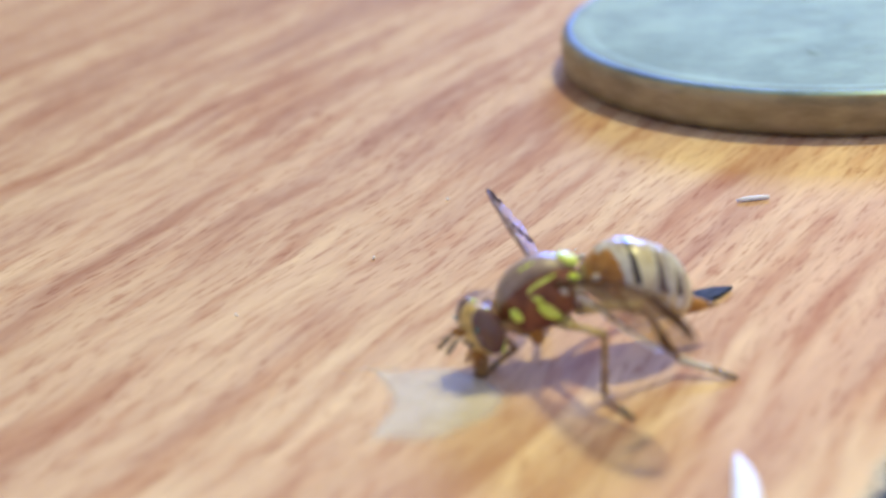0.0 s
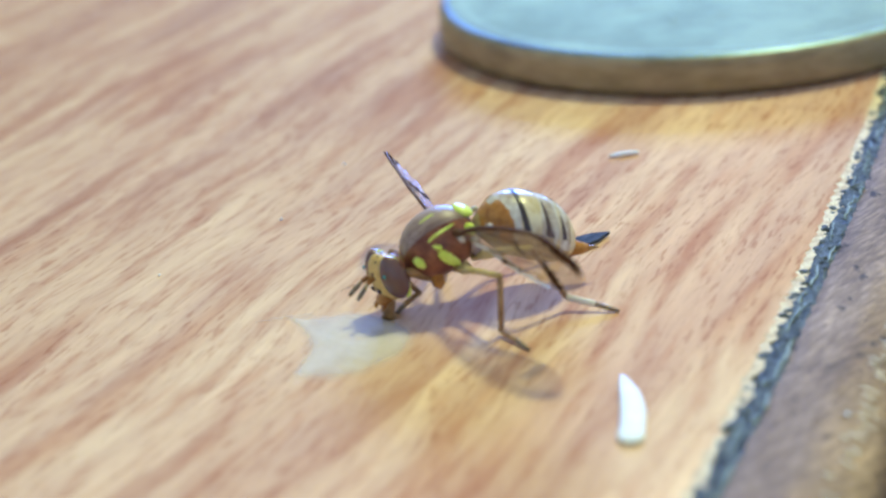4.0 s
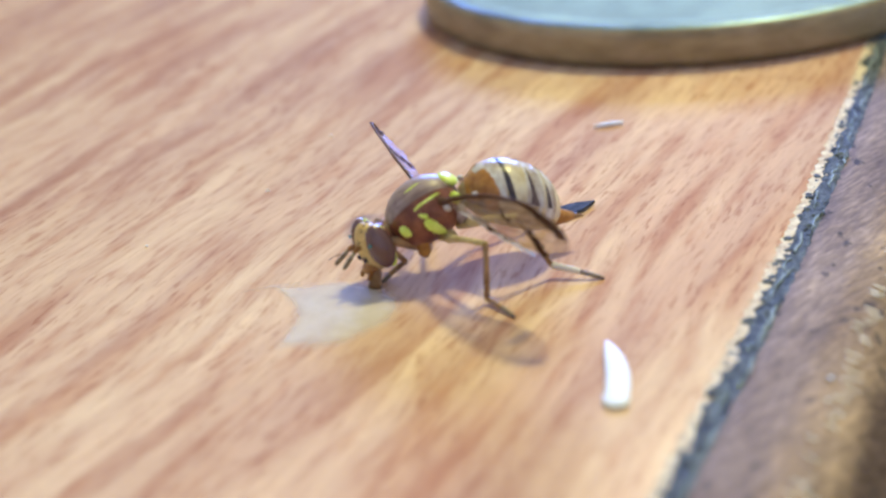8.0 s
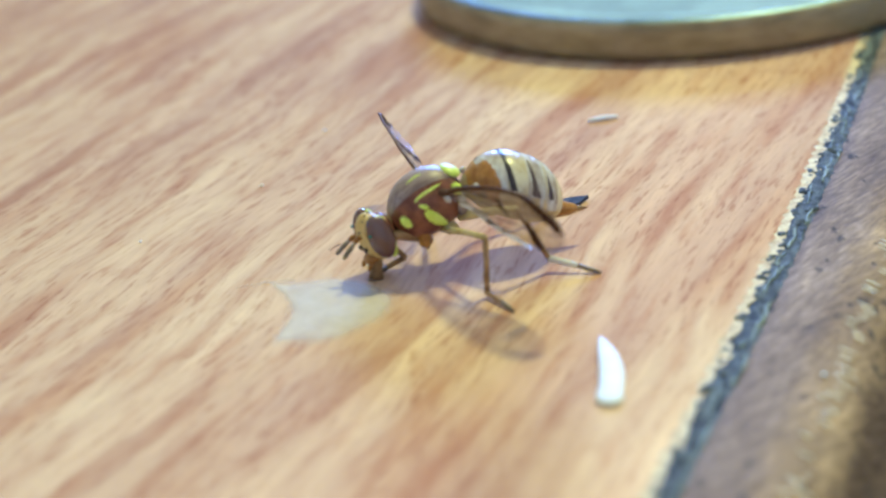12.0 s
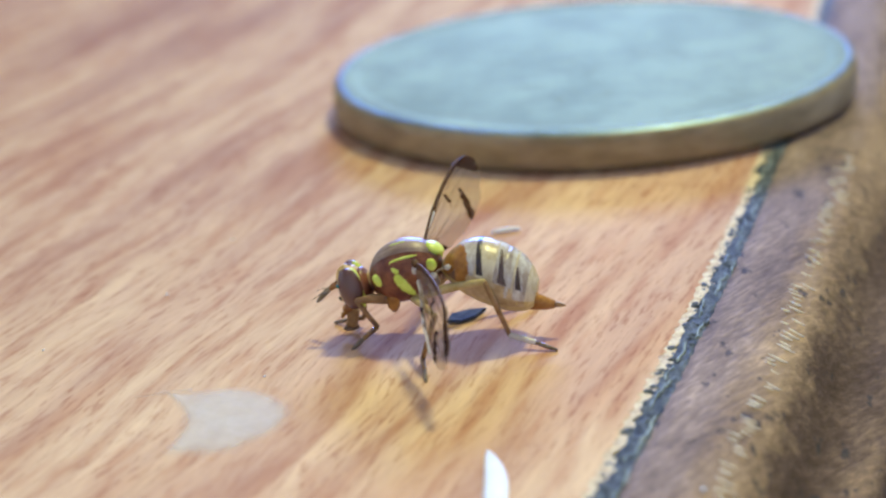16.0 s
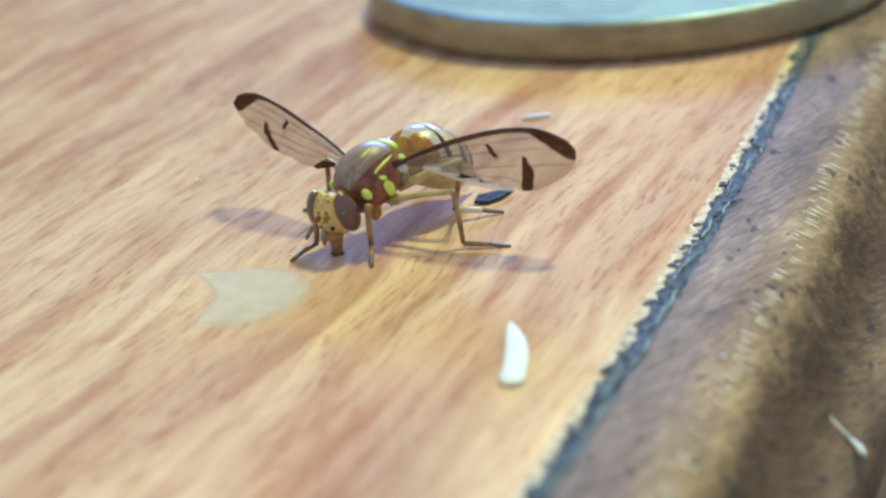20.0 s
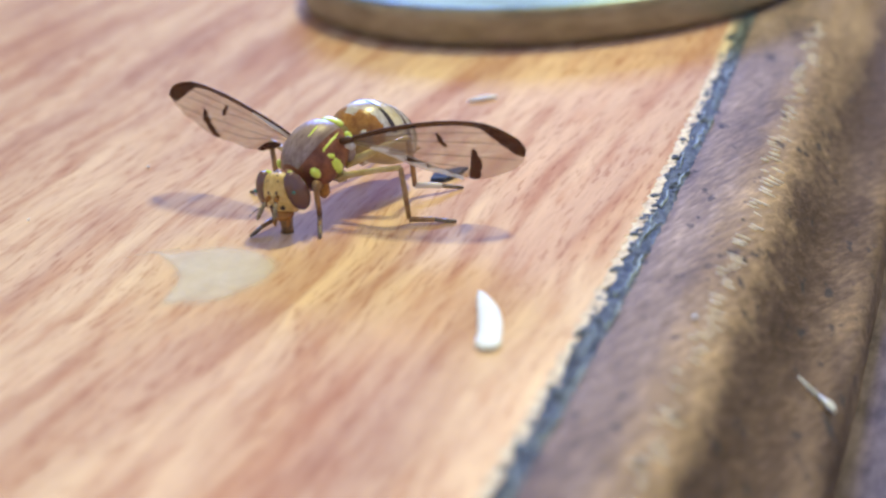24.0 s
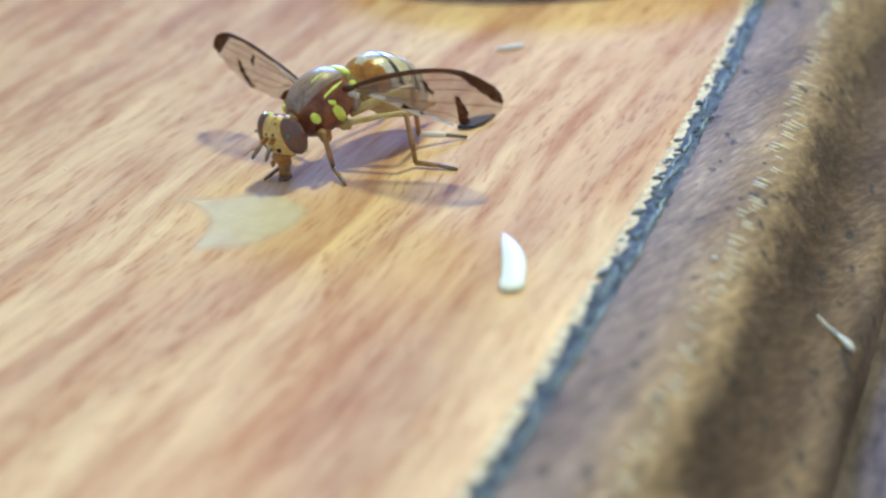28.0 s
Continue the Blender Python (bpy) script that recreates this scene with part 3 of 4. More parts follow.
# ---- the fruit fly ----
def wing(side, parent):
    """A wing in its own space: x along the span, leading edge towards +y for the left wing."""
    s = side
    lead = [(0, 0.0), (0.3, 0.10), (0.8, 0.20), (1.4, 0.30), (2.0, 0.37), (2.6, 0.41), (3.2, 0.42), (3.8, 0.39), (4.3, 0.32), (4.8, 0.19), (5.2, 0.02), (5.5, -0.18), (5.72, -0.4), (5.85, -0.62), (5.89, -0.8)]
    trail = [(0, -0.05), (0.5, -0.36), (0.9, -0.62), (1.25, -0.88), (1.6, -1.1), (2.0, -1.28), (2.5, -1.43), (3.0, -1.55), (3.5, -1.66), (3.94, -1.72), (4.2, -1.73), (4.6, -1.68), (5.05, -1.57), (5.42, -1.4), (5.68, -1.2), (5.83, -1.0), (5.89, -0.82)]
    # the left wing is folded under along its hind edge, towards the base
    hem = [(0, -0.05), (0.4, -0.18), (0.8, -0.28), (1.2, -0.42), (1.6, -0.62), (2.0, -0.86), (2.4, -1.08), (2.8, -1.28), (3.2, -1.46), (3.6, -1.62)]
    if s > 0:
        trail = hem + [p for p in trail if p[0] > 3.9]

    def along(line, x):
        for (x0, y0), (x1, y1) in zip(line, line[1:]):
            if x0 <= x <= x1:
                return y0 + (y1 - y0) * (x - x0) / max(1e-6, x1 - x0)
        return line[-1][1]

    def height(x, y):
        """Slight camber, and the fine pleats that run along the span."""
        return 0.05 * math.sin(x * 0.55) - 0.12 * (y + 0.6) ** 2 + 0.03 * math.sin(y * 21.0) * min(1.0, x / 1.2)

    def sheet(x0, x1, upper, lower, nx, ny, th):
        """A thin pleated plate between two edge lines."""
        bm = bmesh.new()
        faces = []
        for lift in (th, -th):
            rows = []
            for i in range(nx + 1):
                x = x0 + (x1 - x0) * i / nx
                ya, yb = upper(x), lower(x)
                rows.append([bm.verts.new((x, s * (ya + (yb - ya) * j / ny), height(x, ya + (yb - ya) * j / ny) + lift)) for j in range(ny + 1)])
            for a, b in zip(rows, rows[1:]):
                for j in range(ny):
                    bm.faces.new((a[j], a[j + 1], b[j + 1], b[j]))
            faces.append(rows)
        top, low = faces
        for a, b, c, d in ((top[i][j], top[i + 1][j], low[i + 1][j], low[i][j]) for i in range(nx) for j in (0, ny)):
            bm.faces.new((a, b, c, d))
        for i in (0, nx):
            for j in range(ny):
                bm.faces.new((top[i][j], top[i][j + 1], low[i][j + 1], low[i][j]))
        return bm

    w_ob = part("wing", sheet(0.0, 5.88, lambda x: along(lead, x), lambda x: along(trail, x), 60, 40, 0.004), MEMBRANE, parent, "clear wing with dark brown marks")
    part("costal_band", sheet(0.25 if s > 0 else 1.9, 4.9, lambda x: along(lead, x) - 0.01, lambda x: along(lead, x) - (0.08 + 0.06 * min(1.0, x / 2.0)), 40, 4, 0.012), BAND, w_ob, "brown band along the leading edge", smooth=False)
    # right wing only: a reflection on the leading edge, built as a silvery strip
    if s < 0:
        part("costal_cell", sheet(0.35, 2.0, lambda x: along(lead, x) - 0.02, lambda x: along(lead, x) - 0.15, 20, 4, 0.014), SILVER_SHEEN, w_ob, "silvery reflection painted on the leading edge's base")
    # the dark marks: pairs of (x, upper y, lower y)
    def mark(name, rows, label, mat):
        up, lo = [(a, b) for a, b, _ in rows], [(a, c) for a, _, c in rows]
        part(name, sheet(rows[0][0], rows[-1][0], lambda x: along(up, x), lambda x: along(lo, x), 14, 12, 0.012), mat, w_ob, label, smooth=False)

    mark("apical_spot", [(4.62, 0.23, 0.1), (4.86, 0.16, -0.16), (5.1, 0.05, -0.42), (5.3, -0.05, -0.62), (5.5, -0.2, -0.86), (5.66, -0.35, -0.98), (5.78, -0.52, -1.02), (5.86, -0.68, -0.92)], "dark brown spot at the wing tip", SMOKY)
    mark("cross_band", [(3.78, -1.52, -1.66), (3.88, -1.36, -1.69), (3.98, -1.12, -1.70), (4.08, -0.80, -1.70), (4.16, -0.58, -1.62), (4.23, -0.52, -1.40), (4.30, -0.74, -1.30), (4.36, -1.02, -1.2)], "dark brown cross band", SMOKY)
    mark("cross_vein_mark", [(3.10, 0.06, -0.04), (3.17, 0.06, -0.22), (3.24, -0.04, -0.36), (3.32, -0.24, -0.44), (3.38, -0.38, -0.44)], "short brown mark on a cross vein", SMOKY)
    if s > 0:
        mark("anal_streak", [(1.75, -0.62, -0.72), (2.05, -0.72, -0.88), (2.35, -0.9, -1.04), (2.6, -1.05, -1.16)], "brown streak beside the fold", SMOKY)
    else:
        mark("anal_streak", [(0.8, -0.40, -0.50), (1.1, -0.46, -0.74), (1.4, -0.62, -0.94), (1.65, -0.86, -1.10), (1.85, -1.1, -1.2)], "brown streak near the wing base", SMOKY)
    veins = [
        lead,
        [(0.2, -0.02), (1.2, 0.05), (2.5, 0.10), (4.0, 0.02), (5.0, -0.12)],
        [(0.3, -0.05), (1.5, -0.08), (3.0, -0.2), (4.4, -0.38), (5.7, -0.62)],
        [(0.3, -0.1), (1.4, -0.4), (2.6, -0.62), (3.8, -0.78), (5.5, -1.08)],
        [(1.2, -0.4), (2.2, -0.85), (3.4, -1.1), (4.2, -1.6)],
        [(3.15, -0.15), (3.34, -0.68)],
        [(4.22, -0.82), (3.98, -1.45)],
    ]
    for pts in veins:
        edge = pts is lead
        part("vein", tube(bmesh.new(), [(x, s * y, height(x, y)) for x, y in pts], ([0.045] * 5 + [0.035] * 5 + [0.028] * 5) if edge else [0.014] * len(pts), 6), VEIN if edge else THIN_VEIN, w_ob)
    if s > 0:
        # the fold along the hind edge, its shine given as silvery white
        bm = bmesh.new()
        rows = []
        for k, (x, y) in enumerate(hem[2:]):
            w = (0.08, 0.15, 0.17, 0.16, 0.14, 0.11, 0.08, 0.04)[k]
            rows.append([bm.verts.new((x + 0.5 * d * w, y + d * w, h + 0.02 * math.sin(5.0 * k))) for d, h in ((-1.0, -0.05), (-0.3, 0.05), (0.3, 0.05), (1.0, -0.02))])
        for a, b in zip(rows, rows[1:]):
            for j in range(3):
                bm.faces.new((a[j], a[j + 1], b[j + 1], b[j]))
        part("folded_hem", bm, SILVER_SHEEN, w_ob, "silvery fold along the wing's hind edge")
    part("wing_root", blob(bmesh.new(), (0.0, s * 0.02, -0.03), (0.30, 0.13, 0.12), u=12, v=8), VEIN, w_ob)
    part("root_plate", blob(bmesh.new(), (0.12, s * -0.16, 0.02), (0.20, 0.13, 0.07), u=12, v=8), IVORY, w_ob, "pale glossy plate at the wing root")
    for ob in (w_ob, *w_ob.children_recursive):
        ob.data.transform(Matrix.Scale(1.07, 4))
    return w_ob


def on_thorax(x, a):
    """A point of the thorax's skin at x and the angle a (0: left side, 90: top), and its outward normal."""
    w, hu, hd, zc = thorax_ring(x)
    c, s = math.cos(radians(a)), math.sin(radians(a))
    h = hu if s > 0 else hd
    p = Vector((x, w * c, zc + h * s))
    n = Vector((0, c / max(w, 0.05), s / max(h, 0.05))).normalized()
    return p, n


def thorax_ring(x):
    u = (x - 0.07) / 1.3
    k = math.sqrt(max(0.0, 1 - abs(u) ** 2.4))
    front = max(0.0, x)
    return 1.02 * k, 1.07 * k, 1.05 * k, 0.05 - 0.10 * front


def skin_patch(bm, pts, wid, lift=0.03):
    """A raised stripe on the thorax through points (x, angle), with half widths."""
    rows = []
    n = len(pts)
    world = [on_thorax(*q) for q in pts]
    for i, ((p, nn), w) in enumerate(zip(world, wid)):
        d = (world[min(i + 1, n - 1)][0] - world[max(i - 1, 0)][0]).normalized()
        b = d.cross(nn).normalized()
        rows.append([bm.verts.new(p + b * (w * k) + nn * (lift * (1 - abs(k) ** 3) - 0.012 - 0.25 * (w * k) ** 2)) for k in (-1, -0.6, 0, 0.6, 1)])
    for a, b in zip(rows, rows[1:]):
        for j in range(4):
            bm.faces.new((a[j], a[j + 1], b[j + 1], b[j]))
    return bm


def build_fly():
    fly = tagged(new("fruit_fly"), "red-brown fruit fly with yellow marks and patterned clear wings", "fly")
    xs = [-1.228, -1.21, -1.16, -1.06, -0.9, -0.65, -0.35, 0, 0.35, 0.65, 0.9, 1.1, 1.25, 1.33, 1.365]

    def ring(x):
        w, hu, hd, zc = thorax_ring(x)
        return (x, zc, w + 0.01, hu + 0.01, hd + 0.01)

    th = part("thorax", loft(bmesh.new(), [ring(x) for x in xs], seg=36), MAROON, fly, "glossy red-brown thorax")
    part("dorsal_shield", loft(bmesh.new(), [(x, zc, w + 0.012, a + 0.016, b) for x, zc, w, a, b in (ring(x) for x in xs[2:13])], radians(46), radians(134), 20), DORSUM, th, "grey-brown dorsum with faint dark stripes")
    for s in (1, -1):
        side = (lambda a: a) if s > 0 else (lambda a: 180 - a)
        part("shoulder_lobe", blob(bmesh.new(), (0.92, s * 0.78, 0.04), (0.17, 0.16, 0.25), (0, 26, 0), 14, 10), YELLOW, th, "lemon yellow shoulder lobe")
        part("flank_spot", skin_patch(bmesh.new(), [(0.33, side(22)), (0.26, side(18)), (0.17, side(13)), (0.10, side(10))], [0.04, 0.09, 0.11, 0.07], 0.04), YELLOW, th, "small lemon yellow flank spot")
        part("flank_stripe", skin_patch(bmesh.new(), [(0.22, side(8)), (0.17, side(1)), (0.09, side(-10)), (0.0, side(-24)), (-0.12, side(-38)), (-0.2, side(-46))], [0.08, 0.19, 0.23, 0.22, 0.16, 0.05], 0.06), YELLOW, th, "lemon yellow flank stripe")
        part("side_line", skin_patch(bmesh.new(), [(0.38, side(30)), (0.34, side(33)), (0.15, side(34)), (-0.1, side(35)), (-0.35, side(36)), (-0.6, side(38))], [0.03, 0.045, 0.055, 0.06, 0.06, 0.02], 0.05), YELLOW, th, "thin lemon yellow side line")
        part("rear_spot", blob(bmesh.new(), (-0.98, s * 0.66, 0.20), (0.2, 0.15, 0.22), (0, 0, 0), 12, 8), YELLOW, th, "lemon yellow rear spot")
        part("rear_spot", blob(bmesh.new(), (-0.96, s * 0.70, -0.18), (0.17, 0.13, 0.13), (0, 0, 0), 12, 8), IVORY, th, "pale rear spot")
        part("haltere", tube(blob(bmesh.new(), (-1.55, s * 0.86, 0.05), (0.14, 0.10, 0.10), (0, 0, 0), 10, 8), [(-1.1, s * 0.6, -0.1), (-1.3, s * 0.75, 0.0), (-1.5, s * 0.85, 0.05)], [0.05, 0.03, 0.03], 6), IVORY, th, "pale haltere knob")
    for s in (1, -1):
        part("rear_flank", blob(bmesh.new(), (-0.92, s * 0.62, -0.45), (0.22, 0.17, 0.36), (0, -10, 0), 14, 10), DORSUM, th, "grey rear flank plate")
        part("coxa", tube(bmesh.new(), [(0.58, s * 0.52, -0.35), (0.62, s * 0.56, -0.75), (0.66, s * 0.56, -1.0), (0.68, s * 0.52, -1.18)], [0.16, 0.23, 0.22, 0.1], 12), AMBER, th, "amber front coxa")
        part("coxa", tube(bmesh.new(), [(-0.15, s * 0.5, -0.7), (-0.3, s * 0.52, -1.0), (-0.45, s * 0.5, -1.2)], [0.2, 0.24, 0.12], 12), PALE, th, "pale middle coxa")
    for a in (56, 84, 100, 128):
        part("dark_stripe", skin_patch(bmesh.new(), [(1.0, a), (0.75, a), (0.45, a), (0.15, a), (-0.1, a)], [0.01, 0.022, 0.026, 0.022, 0.008], 0.036), DARK, th, "thin dark stripe on the back")
    part("middle_line", skin_patch(bmesh.new(), [(0.36, 72), (0.2, 72), (0.0, 73), (-0.2, 74)], [0.02, 0.05, 0.06, 0.025], 0.05), YELLOW, th)
    part("scutellum", blob(bmesh.new(), (-1.10, 0, 0.61), (0.36, 0.43, 0.17), (0, -42, 0), 18, 12), YELLOW, th, "lemon yellow scutellum")
    part("neck", tube(bmesh.new(), [(1.15, 0, -0.02), (1.45, 0, -0.08), (1.75, 0, -0.1)], [0.36, 0.28, 0.3], 14), OCHRE, th)

    # head, in its own space about the neck; x forward
    head = part("head", blob(bmesh.new(), (0.45, 0, -0.1), (0.44, 0.68, 0.74), (0, 8, 0), 24, 18), OCHRE, fly, "ochre head with dark facial spots")
    for s in (1, -1):
        part("compound_eye", blob(bmesh.new(), (0.44, s * 0.53, 0.0), (0.38, 0.30, 0.66), (s * 6, 10, s * -14), 28, 20), EYE, head, "glossy dark maroon compound eye")
        # the eye's gleam, set on its surface as a small turquoise bead
        part("eye_glint", blob(bmesh.new(), (0.80, s * 0.66, 0.16), (0.035, 0.05, 0.055), (0, 0, s * 35), 10, 8), GLINT, head, "turquoise gleam of the eye")
        part("eye_rim", blob(bmesh.new(), (0.27, s * 0.47, -0.05), (0.225, 0.275, 0.67), (s * 6, 10, s * -14), 24, 18), YELLOW, head, "yellow rim behind the eye")
        part("facial_spot", blob(bmesh.new(), (0.87, s * 0.18, -0.36), (0.05, 0.08, 0.09), (0, 25, s * 20), 10, 8), BLACK, head, "black facial spot")
        part("brow_spot", blob(bmesh.new(), (0.91, s * 0.13, 0.18), (0.04, 0.05, 0.06), (0, -20, 0), 8, 6), DARK, head)
        ant = part("antenna", tube(bmesh.new(), [(0.84, s * 0.11, 0.02), (1.0, s * 0.15, 0.04), (1.14, s * 0.18, -0.02)], [0.06, 0.08, 0.07], 8), AMBER, head, "short amber antenna")
        part("flagellum", tube(bmesh.new(), [(1.12, s * 0.18, -0.01), (1.3, s * 0.22, -0.13), (1.52, s * 0.27, -0.28), (1.6, s * 0.28, -0.33)], [0.05, 0.07, 0.065, 0.03], 8), TAUPE, ant, "grey-brown last antennal segment")
        part("bristle", tube(bmesh.new(), [(1.2, s * 0.2, -0.12), (1.45, s * 0.36, -0.1), (1.7, s * 0.5, -0.2)], [0.018, 0.012, 0.005], 5), BLACK, ant)
        part("palp", tube(bmesh.new(), [(0.72, s * 0.22, -0.76), (0.86, s * 0.24, -0.84), (0.93, s * 0.22, -0.95)], [0.05, 0.08, 0.04], 8), AMBER, head)
    part("frons", blob(bmesh.new(), (0.52, 0, 0.0), (0.42, 0.37, 0.66), (0, 8, 0), 20, 16), OCHRE, head, "ochre forehead and face")
    part("occiput", blob(bmesh.new(), (0.08, 0, -0.06), (0.24, 0.58, 0.56), (0, 8, 0), 20, 14), MAROON, head, "brown back of the head")
    for hx, hy, hz in ((0.74, 0.17, 0.48), (0.74, -0.17, 0.48), (0.84, 0.0, 0.40), (0.93, 0.15, 0.06), (0.93, -0.15, 0.06), (0.62, 0.12, 0.60), (0.62, -0.12, 0.60)):
        part("brown_dot", blob(bmesh.new(), (hx, hy, hz), (0.04, 0.035, 0.035), (0, 0, 0), 8, 6), DARK, head)
    part("ocellar_spot", blob(bmesh.new(), (0.46, 0, 0.62), (0.09, 0.09, 0.04), (0, 0, 0), 10, 6), DARK, head)
    part("mouth_edge", blob(bmesh.new(), (0.66, 0, -0.68), (0.26, 0.36, 0.16), (0, 20, 0), 16, 10), AMBER, head)
    prob = part("proboscis", tube(bmesh.new(), [(0.6, 0, -0.7), (0.62, 0, -0.95), (0.66, 0, -1.15), (0.72, 0, -1.3)], [0.24, 0.2, 0.17, 0.2], 12), LEGM, head, "brown proboscis lowered to the table")
    part("labellum", blob(bmesh.new(), (0.74, 0, -1.36), (0.26, 0.2, 0.10), (0, 0, 0), 14, 8), DARK, prob)
    for ob in (head, *head.children_recursive):
        ob.data.transform(Matrix.Scale(1.13, 4))

    # abdomen, in its own space about the waist; x forward, so it runs to -x
    ab = [(0.0, 0.0, 0.26, 0.24, 0.26), (-0.2, 0.03, 0.55, 0.56, 0.44), (-0.5, 0.06, 0.92, 0.94, 0.72), (-0.9, 0.06, 1.14, 1.15, 0.94), (-1.3, 0.03, 1.26, 1.22, 1.05), (-1.7, -0.04, 1.28, 1.22, 1.08), (-2.1, -0.12, 1.24, 1.17, 1.06), (-2.5, -0.22, 1.10, 1.03, 0.96), (-2.8, -0.33, 0.86, 0.80, 0.76), (-3.0, -0.42, 0.55, 0.50, 0.50)]

    def at_x(x):
        for r0, r1 in zip(ab, ab[1:]):
            if r0[0] >= x >= r1[0]:
                k = (r0[0] - x) / (r0[0] - r1[0])
                return tuple(a + (b - a) * k for a, b in zip(r0, r1))
        return ab[-1]

    def tergite(x0, x1, grow, n=5):
        rows = []
        for i in range(n + 1):
            x, zc, w, hu, hd = at_x(x0 + (x1 - x0) * i / n)
            g = grow * (1 - 0.35 * (i / n - 0.5))
            rows.append((x, zc, w + g, hu + g, hd + g))
        return rows

    abd = part("abdomen", loft(bmesh.new(), ab, seg=30), PALE, fly, "pale yellow underside of the abdomen")
    a0, a1 = radians(-14), radians(194)
    segs = [(-0.08, -0.36, 0.035, AMBER, "amber first tergite"), (-0.34, -1.10, 0.03, IVORY, "ivory second tergite"), (-1.12, -1.64, 0.03, CREAMY, "creamy third tergite"), (-1.66, -2.28, 0.027, IVORY, "ivory fourth tergite"), (-2.30, -2.72, 0.024, IVORY, "ivory fifth tergite"), (-2.72, -3.0, 0.02, CREAMY, "creamy last tergite")]
    for x0, x1, g, mt, lb in segs:
        part("tergite", loft(bmesh.new(), tergite(x0, x1, g), a0, a1, 26), mt, abd, lb)

    def band(name, lo, hi, middle, half, grow, mat, label, n=28):
        """A coloured band on the skin from angle lo to hi, whose middle and half width change with the angle's share of the way."""
        bm = bmesh.new()
        rows = []
        for i in range(n + 1):
            k = i / n
            a = radians(lo + (hi - lo) * k)
            row = []
            for j in range(7):
                x, zc, w, hu, hd = at_x(middle(k) + half(k) * (1 - j / 3))
                g = grow * (1 - 0.5 * abs(j / 3 - 1) ** 2)
                sn = math.sin(a)
                row.append(bm.verts.new((x, (w + g) * math.cos(a), zc + sn * ((hu if sn > 0 else hd) + g))))
            rows.append(row)
        for a, b in zip(rows, rows[1:]):
            for j in range(6):
                bm.faces.new((a[j], a[j + 1], b[j + 1], b[j]))
        part(name, bm, mat, abd, label)

    rough = random.Random(8)
    jag = [rough.uniform(-0.03, 0.03) for _ in range(40)]
    for lo, hi in ((-16, 74), (196, 106)):
        band("amber_patch", lo, hi, lambda k: -0.58 + 0.14 * k, lambda k: (0.42 - 0.28 * k * k + jag[int(k * 28)]), 0.05, AMBER, "amber side patch")
        band("dark_base_spot", lo, lo + (hi - lo) * 0.28, lambda k: -0.42 - 0.05 * k, lambda k: 0.20 * (1 - k) + 0.02, 0.065, DARK, "dark brown spot at the base")
    band("black_band", 12, 168, lambda k: -1.06 - 0.22 * abs(2 * k - 1) ** 1.7, lambda k: 0.078 + 0.04 * abs(2 * k - 1) ** 3 + 0.4 * jag[int(k * 28)] * 0.5, 0.055, BLACK, "blackish cross band", 28)
    for m in (1, -1):
        def at(a, m=m):
            return a if m > 0 else 180 - a
        band("dark_mark", at(9), at(70), lambda k: -1.98 + 0.2 * k, lambda k: 0.03 + 0.07 * (1 - k) ** 0.6 + 0.06 * max(0.0, 1 - 5 * k), 0.05, DUSK, "blackish side mark narrowing upwards", 20)
        band("dark_mark", at(9), at(50), lambda k: -2.5 + 0.14 * k, lambda k: 0.02 + 0.07 * (1 - k) ** 0.6, 0.05, DUSK, "blackish side mark narrowing upwards", 20)
        band("grey_stain", at(20), at(95), lambda k: -2.05 - 0.02 * k, lambda k: 0.07 + 0.05 * math.sin(3.1 * k), 0.034, STAIN, "faint grey stain on a tergite", 20)
        band("pale_margin", at(-34), at(7), lambda k: -1.62, lambda k: 1.15 - 0.1 * k + 0.6 * jag[int(k * 28)], 0.04, TAN, "tan side margin of the abdomen", 12)
    for x in (-1.64, -2.28):
        part("pale_seam", loft(bmesh.new(), tergite(x, x - 0.06, 0.036, 1), radians(0), radians(180), 24), CREAMY, abd)
    ov = part("ovipositor", tube(bmesh.new(), [(-2.7, 0, -0.68), (-3.05, 0, -0.74), (-3.35, 0, -0.74), (-3.6, 0, -0.72)], [0.40, 0.32, 0.24, 0.15], 14), AMBER, abd, "orange-brown ovipositor")
    part("ovipositor_tip", tube(bmesh.new(), [(-3.55, 0, -0.72), (-3.78, 0, -0.7), (-3.95, 0, -0.68)], [0.13, 0.08, 0.02], 8), LEGM, ov)

    for ob in (abd, *abd.children_recursive):
        ob.data.transform(Matrix.Diagonal((1.11, 1.02, 0.94, 1)))
    wings = {1: wing(1, fly), -1: wing(-1, fly)}
    legs = {}
    for key, (a, b, c, fat) in LEG_SIZES.items():
        for s in (1, -1):
            lg = part("leg", tube(bmesh.new(), [(-0.02, 0, 0), (0.25 * a, 0, 0.03), (0.6 * a, 0, 0.04), (a, 0, 0)], [0.19 * fat, 0.22 * fat, 0.18 * fat, 0.10], 10), LEGM if key == "front" else PALE, fly, "honey-brown leg" if key == "front" else "leg with a pale yellow femur")
            tb = part("tibia", tube(bmesh.new(), [(0, 0, 0), (0.5 * b, 0, 0.02), (b, 0, 0)], [0.09, 0.10, 0.085], 8), LEGM, lg)
            ts = part("tarsus", tube(bmesh.new(), [(0, 0, 0), (0.5 * c, 0, 0.03), (0.55 * c, 0, 0.03)], [0.115, 0.105, 0.08] if key == "hind" else [0.095, 0.085, 0.075], 8), WHITE if key == "hind" else LEGM, lg, "whitish first tarsal segment" if key == "hind" else "")
            tt = part("tarsal_tip", tube(bmesh.new(), [(0.54 * c, 0, 0.03), (0.8 * c, 0, 0.01), (c, 0, 0)], [0.075, 0.075, 0.05], 8), TAUPE, lg)
